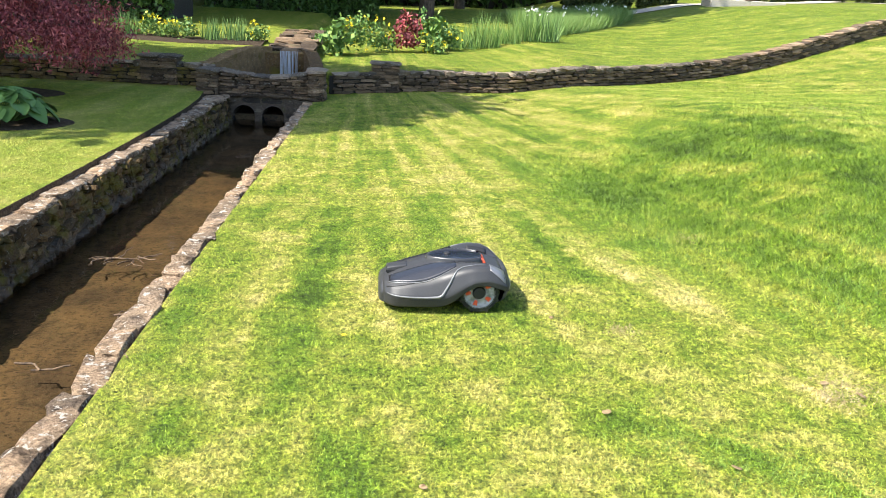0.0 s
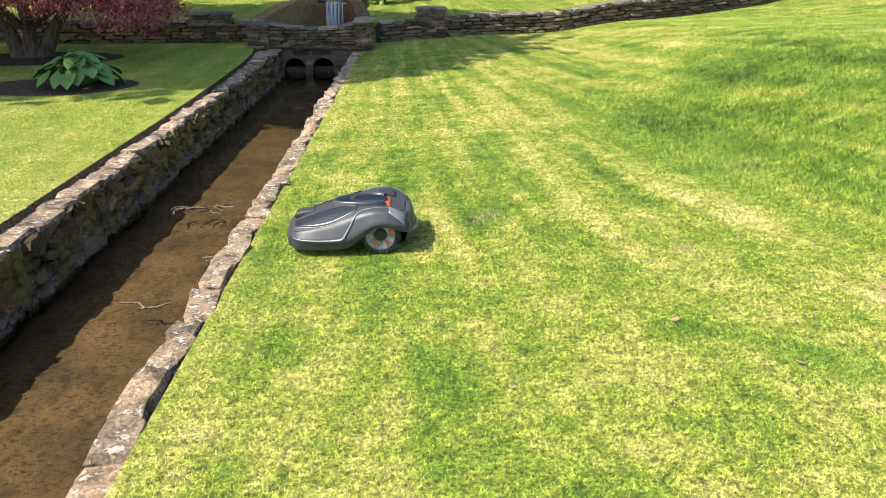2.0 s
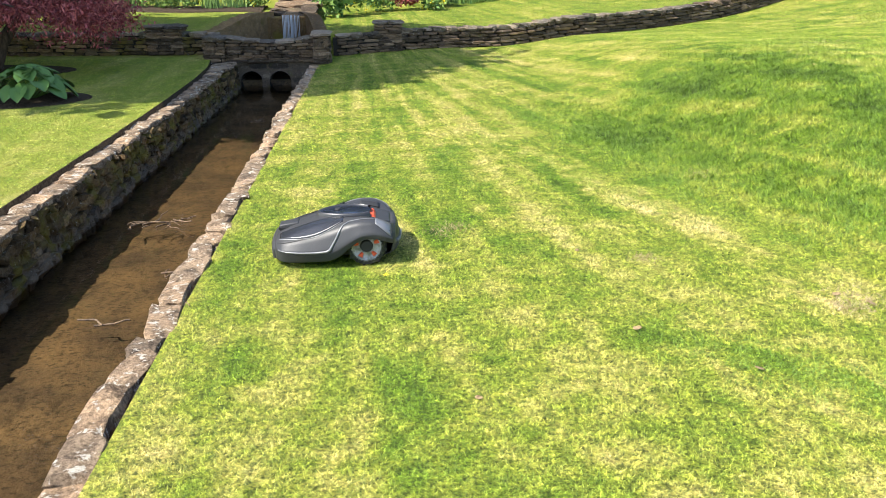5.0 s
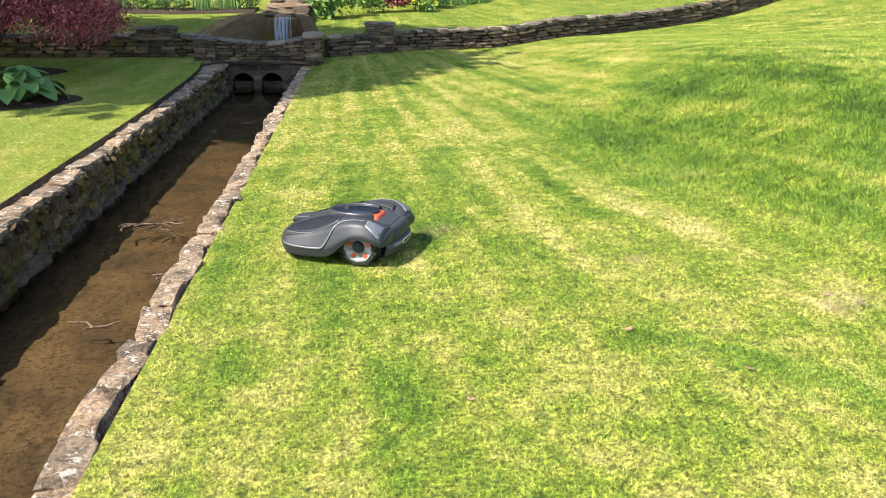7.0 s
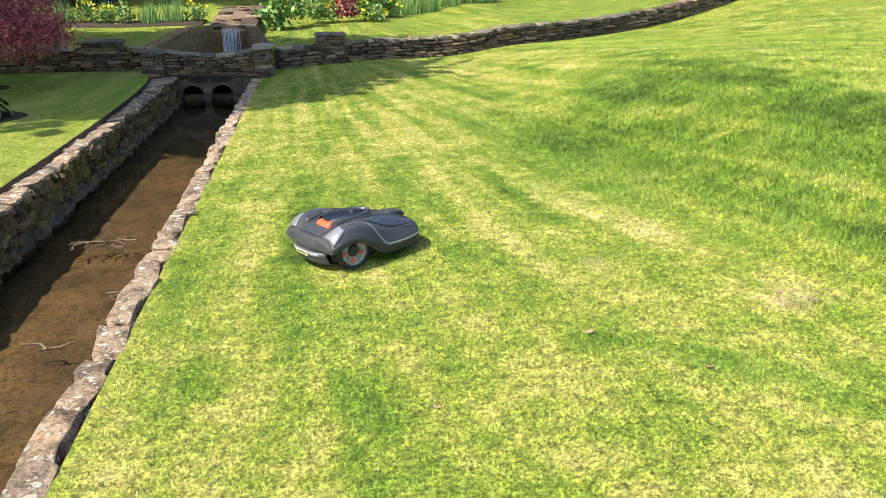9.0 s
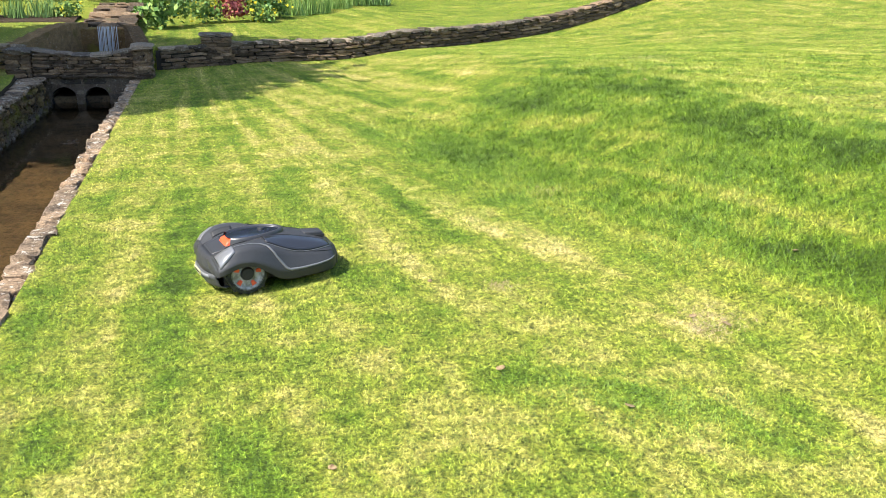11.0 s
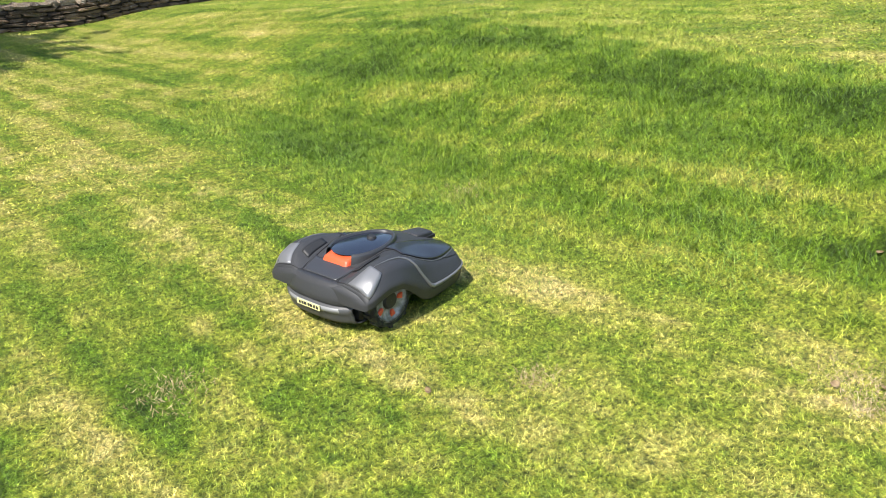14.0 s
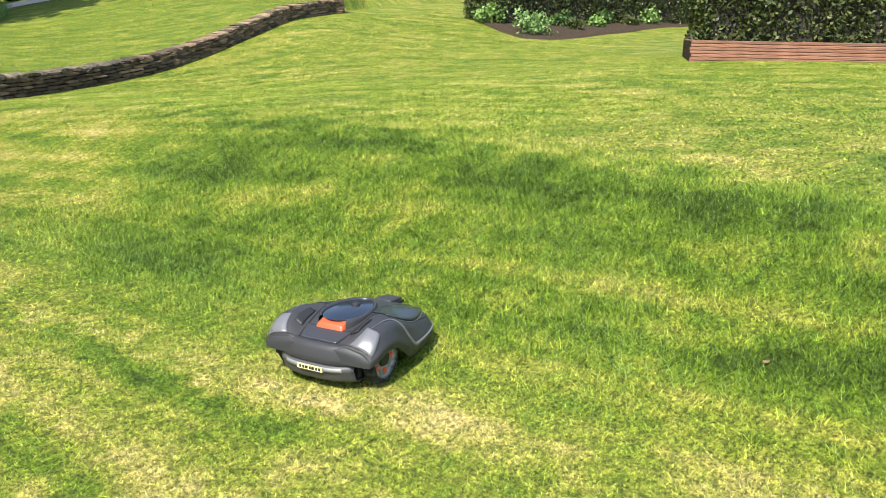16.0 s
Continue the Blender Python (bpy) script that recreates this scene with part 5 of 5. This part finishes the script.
for k, w in enumerate((0.011, 0.009, 0.013, 0.008, 0.012, 0.010, 0.009)):
    bm = bmesh.new()
    yb = -0.054 + 0.0160 * k
    box(bm, -0.2180, -0.2160, yb, yb + w, 0.096, 0.109)
    part("bar", bm, DARK, lab)
# dark rear deck with a groove, gloss panels, trim
shell_sheet("rear_deck", -0.148, -0.052, 0, 1, 10, 14, 0.004, DECK, mower, "dark rear deck panel", 0.004, lambda f: (-16 - 4 * f, 16 + 4 * f))
strip_on_shell("deck_groove", smooth_path([(-0.10, -15, 0.6), (-0.132, -14, 1), (-0.138, 0, 1), (-0.132, 14, 1), (-0.10, 15, 0.6)]), 0.003, SHELL, mower)
for sgn in (-1, 1):
    shell_sheet("top_panel", 0.13, 0.515, 0, 1, 24, 10, 0.003, GLOSS, mower, "dark glossy top panel", 0.003, lambda f, s=sgn: (s * (19 + 2 * f), s * (34 + 17 * math.sin(math.pi * min(1.0, 0.15 + f * 0.75)))))
    # sun highlight along the panel border, drawn as a pale strip
    strip_on_shell("panel_glint", [(0.515 - 0.385 * f, sgn * (35.5 + 17 * math.sin(math.pi * min(1.0, 0.15 + (1 - f) * 0.75))), 1.0 - 0.5 * f) for f in np.linspace(0, 1, 30)], 0.0032, SILVER_GLINT, mower, "thin painted sun glint along the edge of the glossy panel")
    # low run is silver trim; the rise over the wing paints a sunlit edge
    strip_on_shell("trim_strip", smooth_path([(0.525, sgn * 70, 0.5), (0.46, sgn * 71, 0.9), (0.34, sgn * 71.5, 1.1), (0.235, sgn * 71.5, 1.5), (0.215, sgn * 70, 1.5), (0.17, sgn * 61, 1.2), (0.125, sgn * 49, 0.9), (0.09, sgn * 45, 0.7), (0.0, sgn * 43, 0.4), (-0.06, sgn * 42, 0.2)], 70), 0.0058, SILVER_GLINT, mower, "pale silver crease that kinks up into a painted sun glint over the wheel arch")
    strip_on_shell("seam", smooth_path([(0.53, sgn * 52, 1), (0.40, sgn * 52, 1), (0.28, sgn * 50, 1), (0.18, sgn * 38, 1), (0.10, sgn * 24, 1), (-0.05, sgn * 19, 1), (-0.15, sgn * 18, 1)]), 0.0022, DARK, mower)
    # dark scoop on the inner flank of the rear wing
    shell_sheet("scoop", -0.085, 0.035, 0, 1, 8, 4, 0.0035, DARK, mower, "dark scoop inside the rear wing", 0.003, lambda f, s=sgn: (s * (22 + 2 * f), s * 31))
    # sunlit rear facet put into the paint as a lighter sheet
    shell_sheet("wing_facet", -0.150, -0.060, 0, 1, 12, 4, 0.002, LIT_FACET, mower, "satin rear wing facet painted lighter for the sun on it", 0.002, lambda f, s=sgn: (s * 38, s * (68 - 14 * f)))
    bm = bmesh.new()
    bmesh.ops.create_cone(bm, cap_ends=True, segments=20, radius1=0.042, radius2=0.042, depth=0.03, matrix=pose(0.40, sgn * 0.14, 0.044, 90))
    part("caster", bevelled(bm, 0.006, 1), DARK, mower, "small black front caster")
# one boxy contact block on the middle of the nose
bm = bmesh.new()
for v in box(bm, 0.405, 0.525, -0.047, 0.047, 0.165, 0.222):
    if v.co.x > 0.5:
        v.co.y *= 0.90
        v.co.z -= 0.008
    elif v.co.z > 0.19:
        v.co.z += 0.006
block = part("contact_block", bevelled(bm, 0.009, 2), SHELL, mower, "boxy dark grey contact block on the nose", True)
bm = bmesh.new()
box(bm, 0.44, 0.529, -0.050, 0.050, 0.186, 0.200)
part("contact_slit", bm, DARK, block, "dark slit of the contacts")
# sloping panel between the rear deck and the bumper
bumper_sheet("rear_panel", ((-0.040, 0.210), (-0.010, 0.204), (0.000, 0.182), (0.007, 0.150), (0.011, 0.124), (0.0, 0.116)), 0.186, SHELL, mower, "sloping grey rear panel")
strip_on_shell("seam", [(-0.153, a, 1) for a in range(-60, 61, 4)], 0.0022, DARK, mower)


def dome(x, y):
    """The raised oval middle of the top."""
    return 0.268 + 0.030 * (1 - ((x - 0.12) / 0.26) ** 2) - 0.9 * y * y


def oval(f, a):
    return 0.115 + 0.175 * f * math.cos(a), 0.105 * f * math.sin(a) * (1 - 0.18 * math.cos(a))


rows = []
for f, dz in ((1.05, -0.034), (1.015, -0.010), (0.985, -0.002), (0.93, -0.002), (0.90, -0.008), (0.88, -0.018)):
    rows.append([(*oval(f, a), dome(*oval(f, a)) - 0.008 + dz * (1.0 if abs(a) < 1.9 else 1 + 0.6 * (abs(a) - 1.9))) for a in np.linspace(-2.55, 2.55, 48)])
ring = placed("hatch_ring", grid_mesh("hatch_ring", np.array(rows), RINGMAT), None, mower, "raised black oval rim around the hatch", True)
rows = []
for f in (0.88, 0.7, 0.5, 0.3, 0.02):
    rows.append([(*oval(f, a), dome(*oval(f, a)) - 0.020) for a in np.linspace(0, 2 * math.pi, 48, endpoint=False)])
hatch = placed("hatch", grid_mesh("hatch", np.array(rows), HATCH, True), None, mower, "smoked blue-black glossy hatch", True)
bm = bmesh.new()
bmesh.ops.create_cone(bm, cap_ends=True, segments=24, radius1=0.022, radius2=0.018, depth=0.012, matrix=pose(0.165, 0, dome(0.165, 0) - 0.016))
part("dial", bevelled(bm, 0.003, 1), DARK, hatch, "black control dial")
bm = bmesh.new()
vs = box(bm, -0.072, 0.002, -0.074, 0.074, 0.212, 0.261)
for v in vs:
    if v.co.z > 0.24:
        v.co.y *= 0.84
        v.co.x = -0.018 + (v.co.x + 0.025) * 0.74
        v.co.z += 0.30 * (v.co.x + 0.02)
part("stop_button", bevelled(bm, 0.011, 3), ORANGE, mower, "orange-red stop button", True)

WR = 0.118
wheels = []
for sgn in (-1, 1):
    tyre = lathe([(0.088, -0.026), (0.108, -0.026), (0.114, -0.018), (0.114, 0.018), (0.108, 0.026), (0.088, 0.026)], 32)
    for k in range(16):
        a = 2 * math.pi * k / 16
        bmesh.ops.create_cube(tyre, size=1, matrix=pose(0, 0, 0, 0, -math.degrees(a), 0) @ pose(0.114, 0.008 if k % 2 else -0.008, 0) @ Matrix.Diagonal((0.012, 0.036, 0.016, 1)))
    w = part("wheel", tyre, TYRE, mower, "chunky black rear wheel with a pale grey rim")
    w.matrix_basis = pose(0, sgn * 0.220, WR - 0.004)
    s = sgn
    rim = lathe([(0.004, s * 0.020), (0.03, s * 0.022), (0.036, s * 0.012), (0.06, s * 0.006), (0.08, s * 0.014), (0.092, s * 0.027), (0.094, s * 0.020), (0.09, -s * 0.02)], 32)
    part("rim", rim, RIM, w, "pale grey wheel rim", True)
    for k in range(5):
        bm = bmesh.new()
        a = 72 * k
        vs = box(bm, 0.048, 0.078, s * 0.010 - 0.006, s * 0.010 + 0.006, -0.012, 0.012)
        for v in vs:
            v.co.z *= 0.6 if v.co.x < 0.06 else 1.25
        bmesh.ops.transform(bm, matrix=pose(0, 0, 0, 0, a, 0), verts=bm.verts)
        part("red_insert", bevelled(bm, 0.003, 1), ORANGE, w, "orange-red insert")
    hub = lathe([(0.0005, s * 0.024), (0.032, s * 0.023), (0.040, s * 0.010)], 20)
    part("hub", hub, DARK, w, "dark hub cap")
    wheels.append(w)
mower.scale = (1.0, 1.07, 1.0)


# ---- motion ----
# seconds, place of the mower's rear axle on the ground, heading in degrees from +x
MOWER = [
    (0.0, 1.342, 5.091, 181.0),
    (0.5, 1.067, 5.088, 181.0),
    (1.0, 0.808, 5.072, 180.5),
    (1.5, 0.585, 5.059, 180.0),
    (2.0, 0.347, 4.973, 179.5),
    (3.0, 0.240, 4.963, 179.5),
    (3.5, 0.291, 4.960, 179.8),
    (4.5, 0.453, 4.963, 180.0),
    (4.7, 0.462, 4.981, 180.0),
    (5.5, 0.530, 4.980, 180.0),
    (6.4, 0.570, 4.978, 176.0),
    (6.8, 0.578, 4.978, 166.0),
    (7.0, 0.579, 4.966, 157.0),
    (7.2, 0.593, 4.973, 143.5),
    (7.4, 0.621, 4.935, 130.0),
    (7.6, 0.631, 4.941, 118.0),
    (7.8, 0.615, 4.931, 108.0),
    (8.0, 0.588, 4.952, 96.5),
    (8.2, 0.582, 4.937, 83.0),
    (8.4, 0.556, 4.862, 66.5),
    (8.6, 0.563, 4.949, 53.0),
    (8.8, 0.565, 4.960, 40.5),
    (9.0, 0.571, 5.048, 30.0),
    (9.2, 0.582, 5.043, 22.0),
    (10.2, 0.620, 5.085, 15.0),
    (11.3, 0.736, 5.127, 13.0),
    (11.5, 0.770, 5.135, 13.2),
    (12.0, 0.957, 5.150, 13.9),
    (12.5, 1.160, 5.245, 14.5),
    (13.0, 1.371, 5.295, 15.2),
    (13.5, 1.591, 5.378, 15.8),
    (14.0, 1.839, 5.508, 16.5),
    (14.5, 2.057, 5.577, 17.0),
    (15.0, 2.268, 5.662, 17.5),
    (15.5, 2.513, 5.764, 17.8),
    (16.0, 2.674, 5.826, 18.0),
]


def mower_pose(x, y, heading):
    """The mower on the ground: rear wheels at the axle, casters 0.4 m ahead."""
    c, s = math.cos(radians(heading)), math.sin(radians(heading))

    def on_ground(ahead, side):
        px, py = x + ahead * c - side * s, y + ahead * s + side * c
        return Vector((px, py, float(low_ground(px, py))))

    f = (on_ground(0.40, 0) - on_ground(0, 0)).normalized()
    left = (on_ground(0.0, 0.24) - on_ground(0.0, -0.24)).normalized()
    n = f.cross(left).normalized()
    m = Matrix((f, n.cross(f), n)).transposed().to_4x4()
    m.translation = (on_ground(0, 0.24) + on_ground(0, -0.24)) / 2 + Vector((0, 0, 0.008))
    return m


def motions():
    t = [r[0] for r in MOWER]
    walk(mower, [(r[0], mower_pose(*r[1:])) for r in MOWER])
    # each wheel rolls as far as its side of the mower goes
    times = np.arange(0, 16.01, 0.2)
    xs, ys, hs = (np.interp(times, t, [r[k] for r in MOWER]) for k in (1, 2, 3))
    for wheel, side in zip(wheels, (-0.220, 0.220)):
        angle, rows = 0.0, []
        for k in range(len(times)):
            if k:
                h = radians((hs[k] + hs[k - 1]) / 2)
                go = (xs[k] - xs[k - 1]) * math.cos(h) + (ys[k] - ys[k - 1]) * math.sin(h) - side * radians(hs[k] - hs[k - 1])
                angle += max(-80.0, min(80.0, math.degrees(go / WR)))
            rows.append((float(times[k]), pose(0, side, WR - 0.004, 0, angle, 0)))
        walk(wheel, rows)


motions()
